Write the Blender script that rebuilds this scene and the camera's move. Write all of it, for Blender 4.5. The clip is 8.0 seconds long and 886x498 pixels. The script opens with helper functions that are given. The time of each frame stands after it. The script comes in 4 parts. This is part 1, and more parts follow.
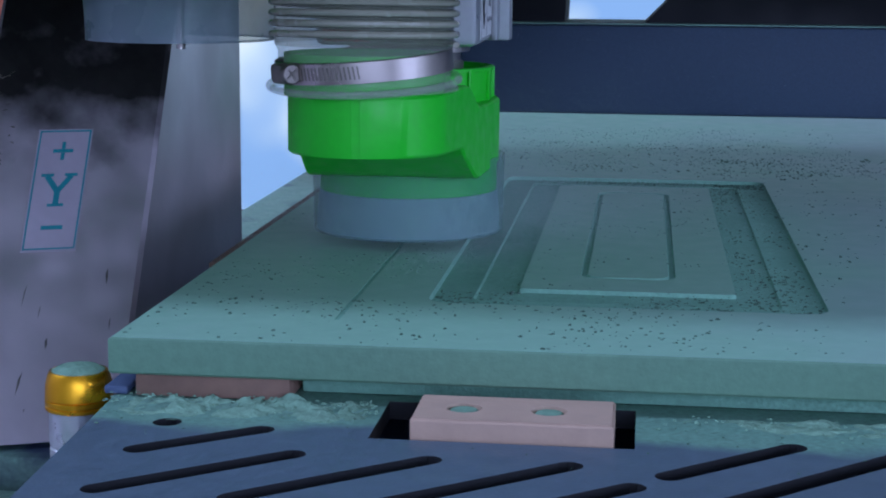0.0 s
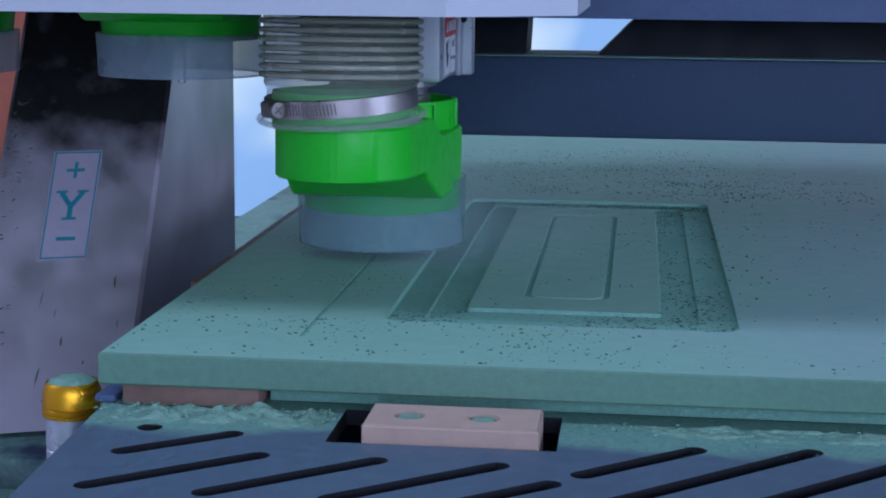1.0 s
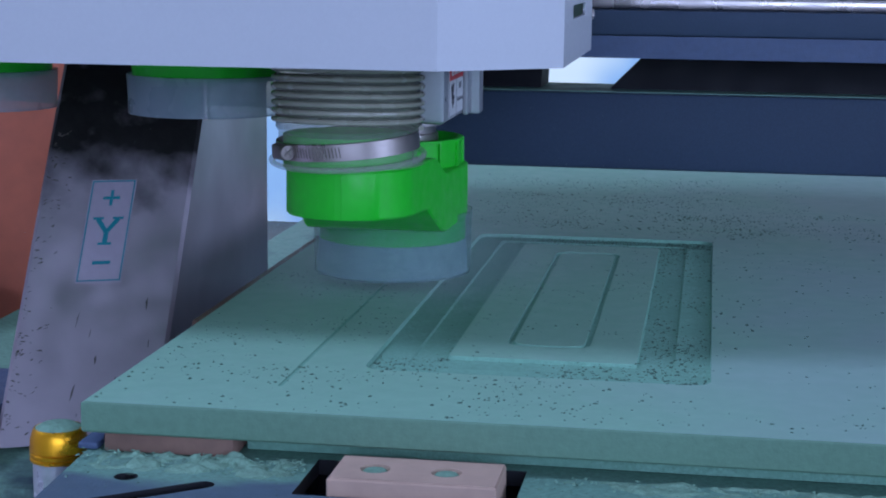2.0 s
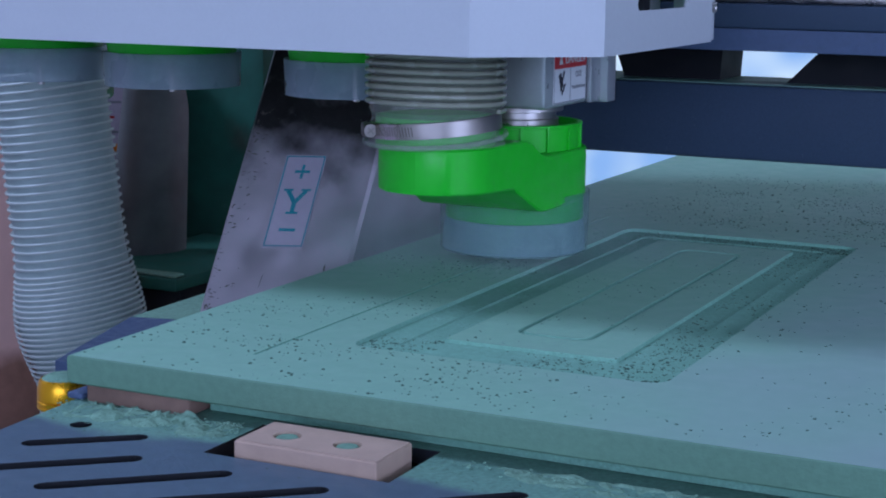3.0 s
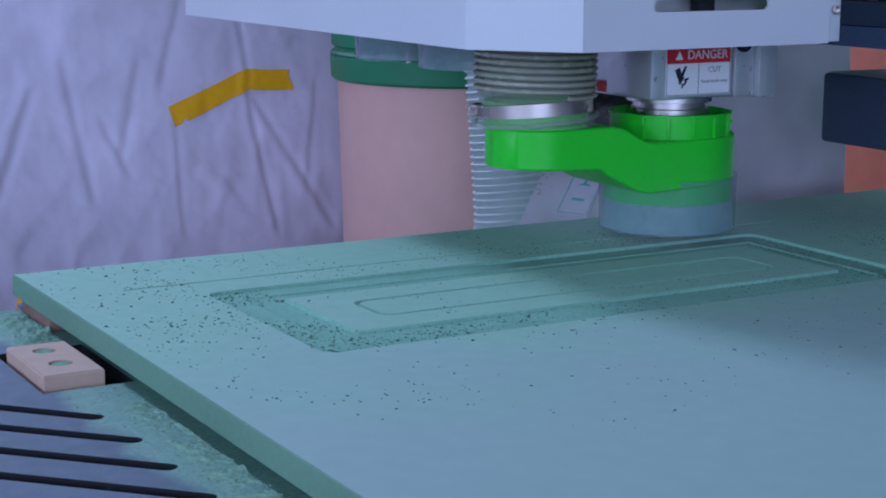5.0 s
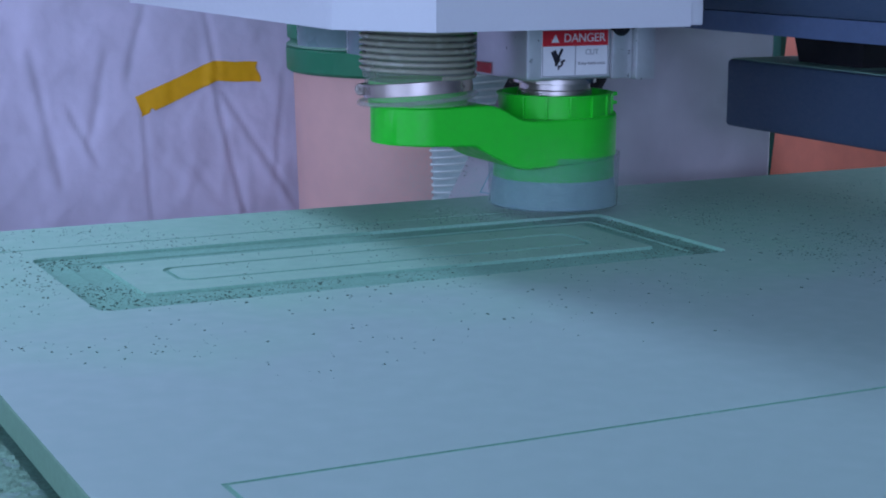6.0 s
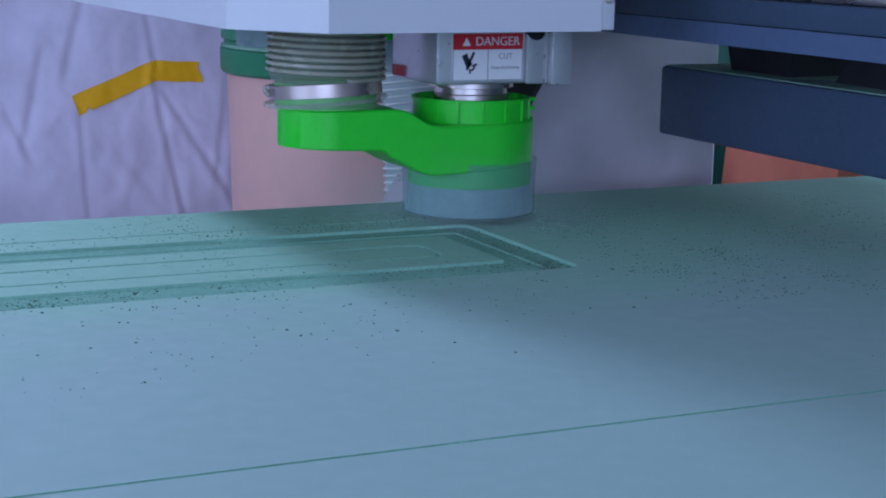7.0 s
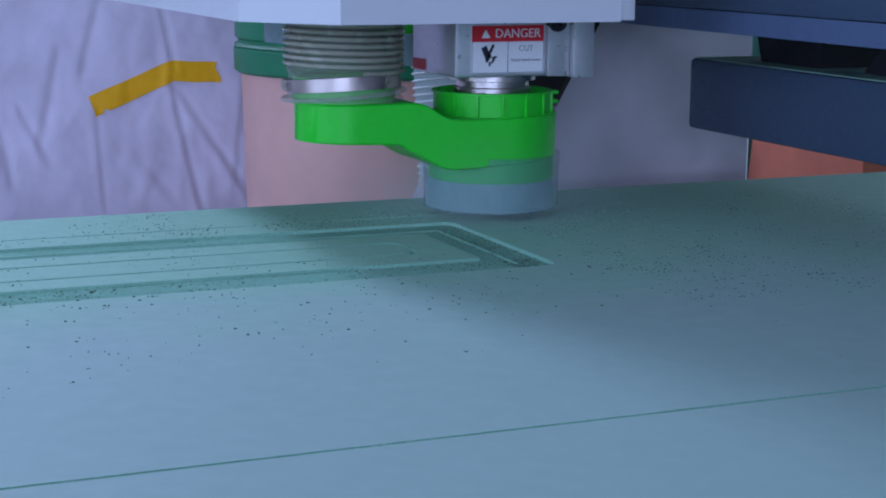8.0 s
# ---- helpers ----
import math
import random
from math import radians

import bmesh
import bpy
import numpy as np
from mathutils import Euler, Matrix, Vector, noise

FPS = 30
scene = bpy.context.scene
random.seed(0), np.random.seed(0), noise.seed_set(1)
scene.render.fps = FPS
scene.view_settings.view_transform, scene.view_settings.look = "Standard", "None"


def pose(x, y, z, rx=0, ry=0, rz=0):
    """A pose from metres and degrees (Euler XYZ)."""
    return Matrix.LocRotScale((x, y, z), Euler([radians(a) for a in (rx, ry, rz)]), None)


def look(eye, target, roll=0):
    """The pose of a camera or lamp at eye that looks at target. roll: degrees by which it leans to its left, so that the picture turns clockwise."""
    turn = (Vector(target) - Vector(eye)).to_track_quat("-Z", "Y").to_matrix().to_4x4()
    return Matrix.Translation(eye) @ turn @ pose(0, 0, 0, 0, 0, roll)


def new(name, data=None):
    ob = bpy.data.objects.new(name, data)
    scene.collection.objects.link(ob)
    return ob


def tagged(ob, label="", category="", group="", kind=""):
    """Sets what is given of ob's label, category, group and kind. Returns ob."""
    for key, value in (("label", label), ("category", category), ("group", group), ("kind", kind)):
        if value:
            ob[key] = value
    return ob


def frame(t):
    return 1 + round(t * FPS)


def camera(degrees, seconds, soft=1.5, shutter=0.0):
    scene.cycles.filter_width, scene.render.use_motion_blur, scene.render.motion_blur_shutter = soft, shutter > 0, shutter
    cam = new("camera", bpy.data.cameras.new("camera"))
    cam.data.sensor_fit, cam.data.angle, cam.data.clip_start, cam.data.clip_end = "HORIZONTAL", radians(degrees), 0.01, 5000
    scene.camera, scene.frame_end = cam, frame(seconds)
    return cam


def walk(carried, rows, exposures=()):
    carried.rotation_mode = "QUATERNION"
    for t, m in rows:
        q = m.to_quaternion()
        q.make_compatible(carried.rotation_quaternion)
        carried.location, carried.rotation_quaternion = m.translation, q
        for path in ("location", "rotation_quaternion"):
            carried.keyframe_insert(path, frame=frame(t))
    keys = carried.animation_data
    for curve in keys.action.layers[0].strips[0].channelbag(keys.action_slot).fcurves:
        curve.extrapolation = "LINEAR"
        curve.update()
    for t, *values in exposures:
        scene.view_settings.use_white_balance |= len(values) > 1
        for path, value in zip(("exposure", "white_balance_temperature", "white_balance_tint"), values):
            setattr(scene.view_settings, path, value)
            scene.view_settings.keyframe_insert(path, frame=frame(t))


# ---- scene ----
cam = camera(29.64, 8.0, soft=2.0)
PATH = [
    (0.0, look((0.2584, -0.7756, 1.0334), (0.0232, 1.1812, 0.6934), 0.44)),
    (0.5, look((0.2717, -0.8191, 1.0495), (0.0476, 1.1394, 0.7115), 0.58)),
    (1.0, look((0.2943, -0.8791, 1.0650), (0.0675, 1.0793, 0.7287), 0.57)),
    (1.2, look((0.2992, -0.8984, 1.0712), (0.0681, 1.0598, 0.7366), 0.61)),
    (2.3, look((0.4190, -0.8825, 1.1091), (-0.0094, 1.0407, 0.7661), 0.66)),
    (2.5, look((0.4807, -0.8608, 1.1104), (-0.0814, 1.0270, 0.7638), 0.95)),
    (2.8, look((0.5703, -0.8323, 1.0963), (-0.1654, 0.9952, 0.7514), 0.80)),
    (3.0, look((0.6614, -0.8281, 1.1034), (-0.1916, 0.9472, 0.7558), 0.69)),
    (3.3, look((0.7992, -0.8057, 1.1153), (-0.2484, 0.8615, 0.7646), 0.50)),
    (3.5, look((0.8731, -0.7622, 1.1284), (-0.2750, 0.8362, 0.7722), 0.24)),
    (3.8, look((0.9748, -0.6773, 1.1375), (-0.2966, 0.8227, 0.7720), 0.26)),
    (4.0, look((1.0260, -0.6170, 1.1240), (-0.3276, 0.8124, 0.7725), 0.05)),
    (4.2, look((1.1023, -0.5717, 1.1284), (-0.3326, 0.7744, 0.7693), 0.58)),
    (5.3, look((1.4060, -0.2925, 1.1286), (-0.3332, 0.6222, 0.7566), 0.18)),
    (5.5, look((1.4503, -0.2588, 1.1265), (-0.2919, 0.6506, 0.7551), 0.33)),
    (6.0, look((1.5032, -0.1888, 1.1148), (-0.2554, 0.6885, 0.7442), 0.25)),
    (6.5, look((1.4881, -0.1107, 1.1121), (-0.2831, 0.7416, 0.7428), 0.28)),
    (6.8, look((1.4826, -0.0448, 1.1055), (-0.2967, 0.7937, 0.7434), 0.97)),
    (7.0, look((1.5217, -0.0201, 1.1131), (-0.2555, 0.8202, 0.7455), 1.02)),
    (7.5, look((1.5268, 0.0370, 1.1060), (-0.2641, 0.8486, 0.7401), 0.41)),
    (8.0, look((1.5179, 0.0608, 1.1018), (-0.2906, 0.8334, 0.7380), 0.50)),
]
walk(cam, PATH, exposures=[(0.0, -0.32), (1.2, -0.32), (3.0, -0.32), (4.2, -0.26), (5.5, -0.14), (8.0, -0.11)])

# the gantry's travel along the bed: seconds, metres
TRAVEL = [(0.0, 0.0000), (0.5, 0.0223), (1.0, 0.0447), (1.2, 0.0545), (2.3, 0.1131), (2.5, 0.1240), (3.0, 0.1517), (3.5, 0.1803), (4.0, 0.2100), (4.2, 0.2225), (5.3, 0.2777), (5.5, 0.2859), (6.0, 0.3075), (6.5, 0.3315), (7.0, 0.3546), (7.5, 0.3785), (8.0, 0.3912)]

# ---- light ----
world = bpy.data.worlds.new("world")
scene.world = world
world.use_nodes = True
bgn = world.node_tree.nodes["Background"]
bgn.inputs["Color"].default_value = (0.45, 0.55, 1.0, 1)
bgn.inputs["Strength"].default_value = 0.25
COOL = (0.46, 0.58, 1.0)


def area_lamp(name, m, sx, sy, power, color=COOL):
    d = bpy.data.lights.new(name, "AREA")
    d.shape, d.size, d.size_y, d.energy, d.color = "RECTANGLE", sx, sy, power, color
    ob = new(name, d)
    ob.matrix_world = m
    return ob


area_lamp("skylight_lamp", look((-4.15, -0.55, 4.88), (-4.15, -0.55, 0)), 2.2, 1.1, 365)
# fill lamps added from front and side to lift faces and shade
area_lamp("front_fill_lamp", look((1.9, -5.9, 2.1), (0.3, 0.6, 1.0)), 5.0, 2.0, 250)
area_lamp("side_fill_lamp", look((6.9, -2.6, 2.0), (-0.6, 0.6, 0.9)), 4.0, 1.8, 265)


# ---- materials ----
def mat(name, color, rough=0.6, metal=0.0, var=0.25, scale=40.0, bump=0.15, bscale=None, spec=0.4, second=None, mask=None, alpha=1.0, coarse=5.0, fade=None, axis=0):
    """Principled surface with fine grain, coarse stains and bump; second: a colour that covers the first in patches (mask: scale, threshold)."""
    m = bpy.data.materials.new(name)
    m.use_nodes = True
    nt = m.node_tree
    b = nt.nodes["Principled BSDF"]
    tc = nt.nodes.new("ShaderNodeTexCoord")

    def nz(s, detail=4.0):
        n = nt.nodes.new("ShaderNodeTexNoise")
        n.inputs["Scale"].default_value = s
        n.inputs["Detail"].default_value = detail
        nt.links.new(tc.outputs["Object"], n.inputs["Vector"])
        return n.outputs["Fac"]

    def ramp(fac, a, c, lo=0.3, hi=0.7):
        r = nt.nodes.new("ShaderNodeValToRGB")
        r.color_ramp.elements[0].position, r.color_ramp.elements[1].position = lo, hi
        r.color_ramp.elements[0].color, r.color_ramp.elements[1].color = (*a, 1), (*c, 1)
        nt.links.new(fac, r.inputs["Fac"])
        return r.outputs["Color"]

    def mix(fac, a, c, mode="MIX"):
        x = nt.nodes.new("ShaderNodeMix")
        x.data_type, x.blend_type = "RGBA", mode
        if isinstance(fac, float):
            x.inputs[0].default_value = fac
        else:
            nt.links.new(fac, x.inputs[0])
        nt.links.new(a, x.inputs[6])
        nt.links.new(c, x.inputs[7])
        return x.outputs[2]

    lo = tuple(max(0, c * (1 - var)) for c in color)
    hi = tuple(min(1, c * (1 + var)) for c in color)
    col = mix(0.5, ramp(nz(scale), lo, hi), ramp(nz(coarse, 6), lo, hi))
    if second:
        fac = ramp(nz(mask[0], 8), (0, 0, 0), (1, 1, 1), mask[1], mask[2])
        if fade:
            sep = nt.nodes.new("ShaderNodeSeparateXYZ")
            nt.links.new(tc.outputs["Object"], sep.inputs[0])
            mr = nt.nodes.new("ShaderNodeMapRange")
            mr.inputs[1].default_value, mr.inputs[2].default_value, mr.inputs[3].default_value, mr.inputs[4].default_value = fade[0], fade[1], 0.5, -0.5
            nt.links.new(sep.outputs[axis], mr.inputs[0])
            ad = nt.nodes.new("ShaderNodeMath")
            nt.links.new(nz(mask[0], 8), ad.inputs[0])
            nt.links.new(mr.outputs[0], ad.inputs[1])
            fac = ramp(ad.outputs[0], (0, 0, 0), (1, 1, 1), mask[1], mask[2])
        s2 = ramp(nz(scale * 2), tuple(c * max(0.75, 1 - 2 * var) for c in second), tuple(min(1, c * min(1.2, 1 + 1.5 * var)) for c in second))
        col = mix(fac, col, s2)
    nt.links.new(col, b.inputs["Base Color"])
    b.inputs["Metallic"].default_value = metal
    b.inputs["Specular IOR Level"].default_value = spec
    rr = ramp(nz(scale * 0.5), (max(0.02, rough - 0.1),) * 3, (min(1, rough + 0.12),) * 3)
    nt.links.new(rr, b.inputs["Roughness"])
    b.inputs["Alpha"].default_value = alpha
    if bump:
        bp = nt.nodes.new("ShaderNodeBump")
        bp.inputs["Strength"].default_value = bump
        bp.inputs["Distance"].default_value = 0.002
        nt.links.new(nz(bscale or scale * 3), bp.inputs["Height"])
        nt.links.new(bp.outputs["Normal"], b.inputs["Normal"])
    return m


M_MDF = mat("green_mdf", (0.312, 0.455, 0.40), 0.62, var=0.02, scale=120, bump=0.02, bscale=900, spec=0.35, second=(0.27, 0.50, 0.36), mask=(7.0, 0.30, 0.85), fade=(-0.16, 0.28))
M_CORE = mat("routed_mdf_with_dust", (0.205, 0.425, 0.31), 0.9, var=0.16, scale=240, bump=0.4, bscale=600, spec=0.1, second=(0.235, 0.47, 0.35), mask=(30.0, 0.45, 0.7))
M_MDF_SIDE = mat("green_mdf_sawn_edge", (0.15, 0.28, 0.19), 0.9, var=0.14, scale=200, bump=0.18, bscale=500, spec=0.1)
M_DUST = mat("green_mdf_powder", (0.21, 0.365, 0.26), 1.0, var=0.3, scale=180, bump=0.8, bscale=260, spec=0.05)
M_AIRDUST = mat("airborne_mdf_dust", (0.38, 0.51, 0.47), 1.0, var=0.1, scale=90, bump=0, spec=0.1)
M_CHIP = mat("dark_green_chips", (0.09, 0.165, 0.12), 0.95, var=0.4, scale=90, bump=0.3, spec=0.1)
M_SCUFF = mat("brown_grime", (0.17, 0.15, 0.13), 0.8, var=0.3, scale=90, bump=0.1)
M_GUARD = mat("dull_grey_guard", (0.30, 0.31, 0.30), 0.5, metal=0.3, var=0.25, scale=20, bump=0.1)
M_PLATE = mat("blue_grey_painted_plate", (0.09, 0.135, 0.175), 0.5, var=0.18, scale=150, bump=0.15, second=(0.165, 0.33, 0.25), mask=(13.0, 0.42, 0.62), fade=(-1.011, -1.076), axis=1)
M_BLACK = mat("black_parts_and_void_shade", (0.008, 0.009, 0.012), 0.7, var=0.3, scale=60, bump=0.1)
M_NAVY = mat("navy_powder_coat", (0.040, 0.068, 0.112), 0.5, var=0.2, scale=700, bump=0.35, bscale=1500, spec=0.35)
M_NAVY2 = mat("lighter_navy_paint_and_lit_flange", (0.07, 0.105, 0.185), 0.5, var=0.15, scale=200, bump=0.15)
M_NAVY_DUSTY = mat("navy_paint_with_dust", (0.035, 0.055, 0.10), 0.6, var=0.2, scale=120, bump=0.2, second=(0.22, 0.40, 0.30), mask=(14.0, 0.28, 0.46))
M_WHITE = mat("white_powder_coat", (0.55, 0.57, 0.595), 0.4, var=0.03, scale=500, bump=0.06, bscale=1800, spec=0.4)
# second colour darkens the leg upwards: reflected head and shade, plus smudges
M_STEEL = mat("brushed_steel_smudged_and_shaded", (0.60, 0.52, 0.56), 0.38, metal=0.68, var=0.07, scale=60, bump=0.05, bscale=500, second=(0.048, 0.045, 0.043), mask=(26.0, 0.46, 0.96), fade=(0.150, 0.030), axis=2)
# leg's side: the same steel, less metallic to come out brighter
M_STEEL_SIDE = mat("brushed_steel_side", (0.60, 0.56, 0.60), 0.36, metal=0.4, var=0.2, scale=14, bump=0.05, bscale=400, second=(0.26, 0.24, 0.26), mask=(7.0, 0.48, 0.78))
M_CHROME = mat("polished_steel", (0.62, 0.56, 0.53), 0.28, metal=1.0, var=0.1, scale=80, bump=0.03)
M_BAND = mat("clamp_band_steel", (0.46, 0.40, 0.37), 0.3, metal=1.0, var=0.15, scale=60, bump=0.04)
M_SCREW = mat("dull_zinc_screw", (0.24, 0.21, 0.19), 0.38, metal=0.85, var=0.2, scale=300, bump=0.2)
M_ALU = mat("anodised_aluminium", (0.62, 0.62, 0.64), 0.36, metal=0.7, var=0.06, scale=200, bump=0.04)
M_GREEN = mat("bright_green_plastic", (0.012, 0.56, 0.022), 0.42, var=0.08, scale=220, bump=0.06, bscale=900, spec=0.4, second=(0.10, 0.46, 0.14), mask=(16.0, 0.62, 0.85))
M_SKIRT = mat("translucent_vinyl", (0.13, 0.27, 0.30), 0.34, var=0.1, scale=60, bump=0.05, spec=0.4, second=(0.10, 0.24, 0.22), mask=(14.0, 0.5, 0.8), alpha=0.34)
M_LINER = mat("dusty_inner_curtain", (0.25, 0.38, 0.39), 0.6, var=0.12, scale=70, bump=0.2, spec=0.2, second=(0.27, 0.43, 0.40), mask=(16.0, 0.45, 0.75))
# paler copy of the skirt vinyl for raised shoes; their lit look is in the colour
M_SKIRT2 = mat("pale_lit_vinyl", (0.30, 0.37, 0.43), 0.3, var=0.10, scale=60, bump=0.04, spec=0.5, second=(0.22, 0.36, 0.38), mask=(12.0, 0.55, 0.8), alpha=0.66)
M_HOSE = mat("clear_vinyl_hose", (0.16, 0.18, 0.13), 0.22, var=0.12, scale=60, bump=0.04, spec=0.6, alpha=0.60)
M_SLEEVE = mat("clear_vinyl_sleeve", (0.40, 0.44, 0.38), 0.18, var=0.1, scale=60, bump=0.03, spec=0.6, alpha=0.34)
M_RIB = mat("hose_spiral_rib", (0.31, 0.31, 0.235), 0.2, var=0.1, scale=90, bump=0.05, spec=0.6)
M_RIB2 = mat("pale_hose_rib", (0.48, 0.53, 0.48), 0.5, var=0.08, scale=90, bump=0.05, spec=0.6)
M_HOSE2 = mat("dusty_clear_hose", (0.31, 0.39, 0.36), 0.45, var=0.2, scale=40, bump=0.05, spec=0.35)
M_WOOD = mat("pale_wood_block", (0.54, 0.37, 0.275), 0.65, var=0.10, scale=90, bump=0.15, spec=0.3)
M_BROWN = mat("brown_plywood", (0.22, 0.13, 0.095), 0.8, var=0.25, scale=90, bump=0.2)
M_CARTON = mat("reddish_brown_board", (0.62, 0.18, 0.105), 0.85, var=0.14, scale=30, bump=0.2, second=(0.40, 0.15, 0.09), mask=(6.0, 0.6, 0.85))
M_GOLD = mat("gold_anodised", (0.85, 0.40, 0.02), 0.28, metal=0.85, var=0.08, scale=90, bump=0.05)
M_TEAL = mat("teal_print", (0.01, 0.26, 0.30), 0.5, var=0.08, scale=200, bump=0)
M_SIGN = mat("pale_sign_plate", (0.46, 0.40, 0.46), 0.45, var=0.08, scale=120, bump=0.03)
M_RED = mat("red_print", (0.62, 0.02, 0.03), 0.5, var=0.06, scale=200, bump=0)
M_LABEL = mat("white_label", (0.74, 0.74, 0.74), 0.45, var=0.04, scale=200, bump=0)
M_INK = mat("black_print", (0.02, 0.02, 0.03), 0.5, var=0.1, scale=200, bump=0)
M_GREYINK = mat("grey_print", (0.28, 0.28, 0.30), 0.5, var=0.1, scale=200, bump=0)
M_CLOTH = mat("white_woven_wrap", (0.70, 0.63, 0.74), 0.55, var=0.09, scale=14, bump=0.3, bscale=60, spec=0.35)
M_TAPE = mat("yellow_tape", (0.97, 0.47, 0.008), 0.45, var=0.08, scale=60, bump=0.1)
M_DRUM = mat("faded_pink_plastic", (0.74, 0.43, 0.36), 0.5, var=0.07, scale=30, bump=0.08, second=(0.34, 0.16, 0.11), mask=(5.0, 0.62, 0.78), fade=(0.50, 0.70), axis=2)
M_DRUMLID = mat("dark_green_lid", (0.015, 0.20, 0.085), 0.45, var=0.12, scale=40, bump=0.1, second=(0.22, 0.34, 0.28), mask=(9.0, 0.62, 0.85))
M_MACHGREEN = mat("old_green_paint", (0.015, 0.115, 0.075), 0.6, var=0.3, scale=25, bump=0.2, second=(0.06, 0.07, 0.05), mask=(7.0, 0.6, 0.8))
M_GREYSHEET = mat("grey_bent_sheet", (0.34, 0.36, 0.35), 0.45, metal=0.4, var=0.2, scale=20, bump=0.1)
M_ORANGE = mat("orange_print", (0.75, 0.22, 0.02), 0.5, var=0.05, scale=100, bump=0)
M_CONCRETE = mat("workshop_concrete", (0.20, 0.20, 0.19), 0.85, var=0.2, scale=12, bump=0.3, coarse=1.0)
M_WALL = mat("workshop_plaster", (0.76, 0.76, 0.74), 0.9, var=0.12, scale=8, bump=0.2, coarse=0.8)
M_DARKROOF = mat("roof_sheet", (0.60, 0.61, 0.62), 0.7, var=0.15, scale=6, bump=0.2)


def glow(name, c1, c2, strength):
    m = bpy.data.materials.new(name)
    m.use_nodes = True
    nt = m.node_tree
    nt.nodes.clear()
    out, em = nt.nodes.new("ShaderNodeOutputMaterial"), nt.nodes.new("ShaderNodeEmission")
    tc, n, r = nt.nodes.new("ShaderNodeTexCoord"), nt.nodes.new("ShaderNodeTexNoise"), nt.nodes.new("ShaderNodeValToRGB")
    n.inputs["Scale"].default_value = 1.6
    r.color_ramp.elements[0].position, r.color_ramp.elements[1].position = 0.4, 0.62
    r.color_ramp.elements[0].color, r.color_ramp.elements[1].color = (*c1, 1), (*c2, 1)
    nt.links.new(tc.outputs["Object"], n.inputs["Vector"])
    nt.links.new(n.outputs["Fac"], r.inputs["Fac"])
    nt.links.new(r.outputs["Color"], em.inputs["Color"])
    em.inputs["Strength"].default_value = strength
    nt.links.new(em.outputs["Emission"], out.inputs["Surface"])
    return m


M_OUTSIDE = glow("daylight_outside", (0.24, 0.44, 0.85), (0.72, 0.87, 1.0), 1.35)


# ---- mesh helpers ----
def box(bm, x0, x1, y0, y1, z0, z1, bev=0.0, m=None):
    """Adds a box; m: a matrix put on it after it is made."""
    vs = [bm.verts.new(p) for p in ((x0, y0, z0), (x1, y0, z0), (x1, y1, z0), (x0, y1, z0), (x0, y0, z1), (x1, y0, z1), (x1, y1, z1), (x0, y1, z1))]
    fs = [bm.faces.new([vs[i] for i in f]) for f in ((3, 2, 1, 0), (4, 5, 6, 7), (0, 1, 5, 4), (1, 2, 6, 5), (2, 3, 7, 6), (3, 0, 4, 7))]
    if bev:
        es = list({e for f in fs for e in f.edges})
        r = bmesh.ops.bevel(bm, geom=es, offset=bev, segments=2, affect="EDGES", profile=0.5)
        vs = list({v for f in r["faces"] for v in f.verts} | {v for v in vs if v.is_valid})
    if m is not None:
        bmesh.ops.transform(bm, matrix=m, verts=[v for v in vs if v.is_valid])
    return bm


def lathe(bm, prof, cx, cy, segs=48, close=False, shear=0.0):
    """Turns a profile of (radius, z) about the upright axis at cx, cy; shear lifts z by that much per turn."""
    rows = []
    n = segs + (1 if shear else 0)
    for r, z in prof:
        rows.append([bm.verts.new((cx + r * math.cos(2 * math.pi * i / segs), cy + r * math.sin(2 * math.pi * i / segs), z + shear * i / segs)) for i in range(n)])
    for a, b in zip(rows, rows[1:]):
        for i in range(segs):
            j = (i + 1) if shear else (i + 1) % segs
            bm.faces.new((a[i], a[j], b[j], b[i]))
    if close:
        for row, flip in ((rows[0], True), (rows[-1], False)):
            if prof[0 if flip else -1][0] > 1e-4:
                bm.faces.new(row[::-1] if flip else row)
    return bm


def tube(bm, pts, r, segs=8):
    """A round bar along points."""
    pts = [Vector(p) for p in pts]
    rows = []
    for i, p in enumerate(pts):
        d = (pts[min(i + 1, len(pts) - 1)] - pts[max(i - 1, 0)]).normalized()
        u = d.orthogonal().normalized() if not rows else (u - d * u.dot(d)).normalized()
        w = d.cross(u)
        rows.append([bm.verts.new(p + r * (math.cos(2 * math.pi * k / segs) * u + math.sin(2 * math.pi * k / segs) * w)) for k in range(segs)])
    for a, b in zip(rows, rows[1:]):
        for k in range(segs):
            bm.faces.new((a[k], a[(k + 1) % segs], b[(k + 1) % segs], b[k]))
    bm.faces.new(rows[0][::-1])
    bm.faces.new(rows[-1])
    return bm


def finish(bm, name, material, smooth=40):
    bmesh.ops.recalc_face_normals(bm, faces=bm.faces)
    me = bpy.data.meshes.new(name)
    bm.to_mesh(me)
    bm.free()
    mats = material if isinstance(material, (list, tuple)) else [material]
    for m in mats:
        me.materials.append(m)
    if smooth:
        for p in me.polygons:
            p.use_smooth = True
        me.set_sharp_from_angle(angle=radians(smooth))
    return me


def thing(name, base, label, category, group="", kind=""):
    ob = new(name)
    ob.empty_display_size = 0.05
    ob.location = base
    return tagged(ob, label, category, group, kind)


def root_of(ob):
    while ob.parent:
        ob = ob.parent
    return ob


def part(name, bm, material, parent, label="", smooth=40):
    """Links a bmesh, drawn in world places, as one mesh under a thing or part."""
    base = root_of(parent).location
    bmesh.ops.translate(bm, vec=-base, verts=bm.verts)
    ob = new(name, finish(bm, name, material, smooth))
    ob.parent = parent
    return tagged(ob, label)


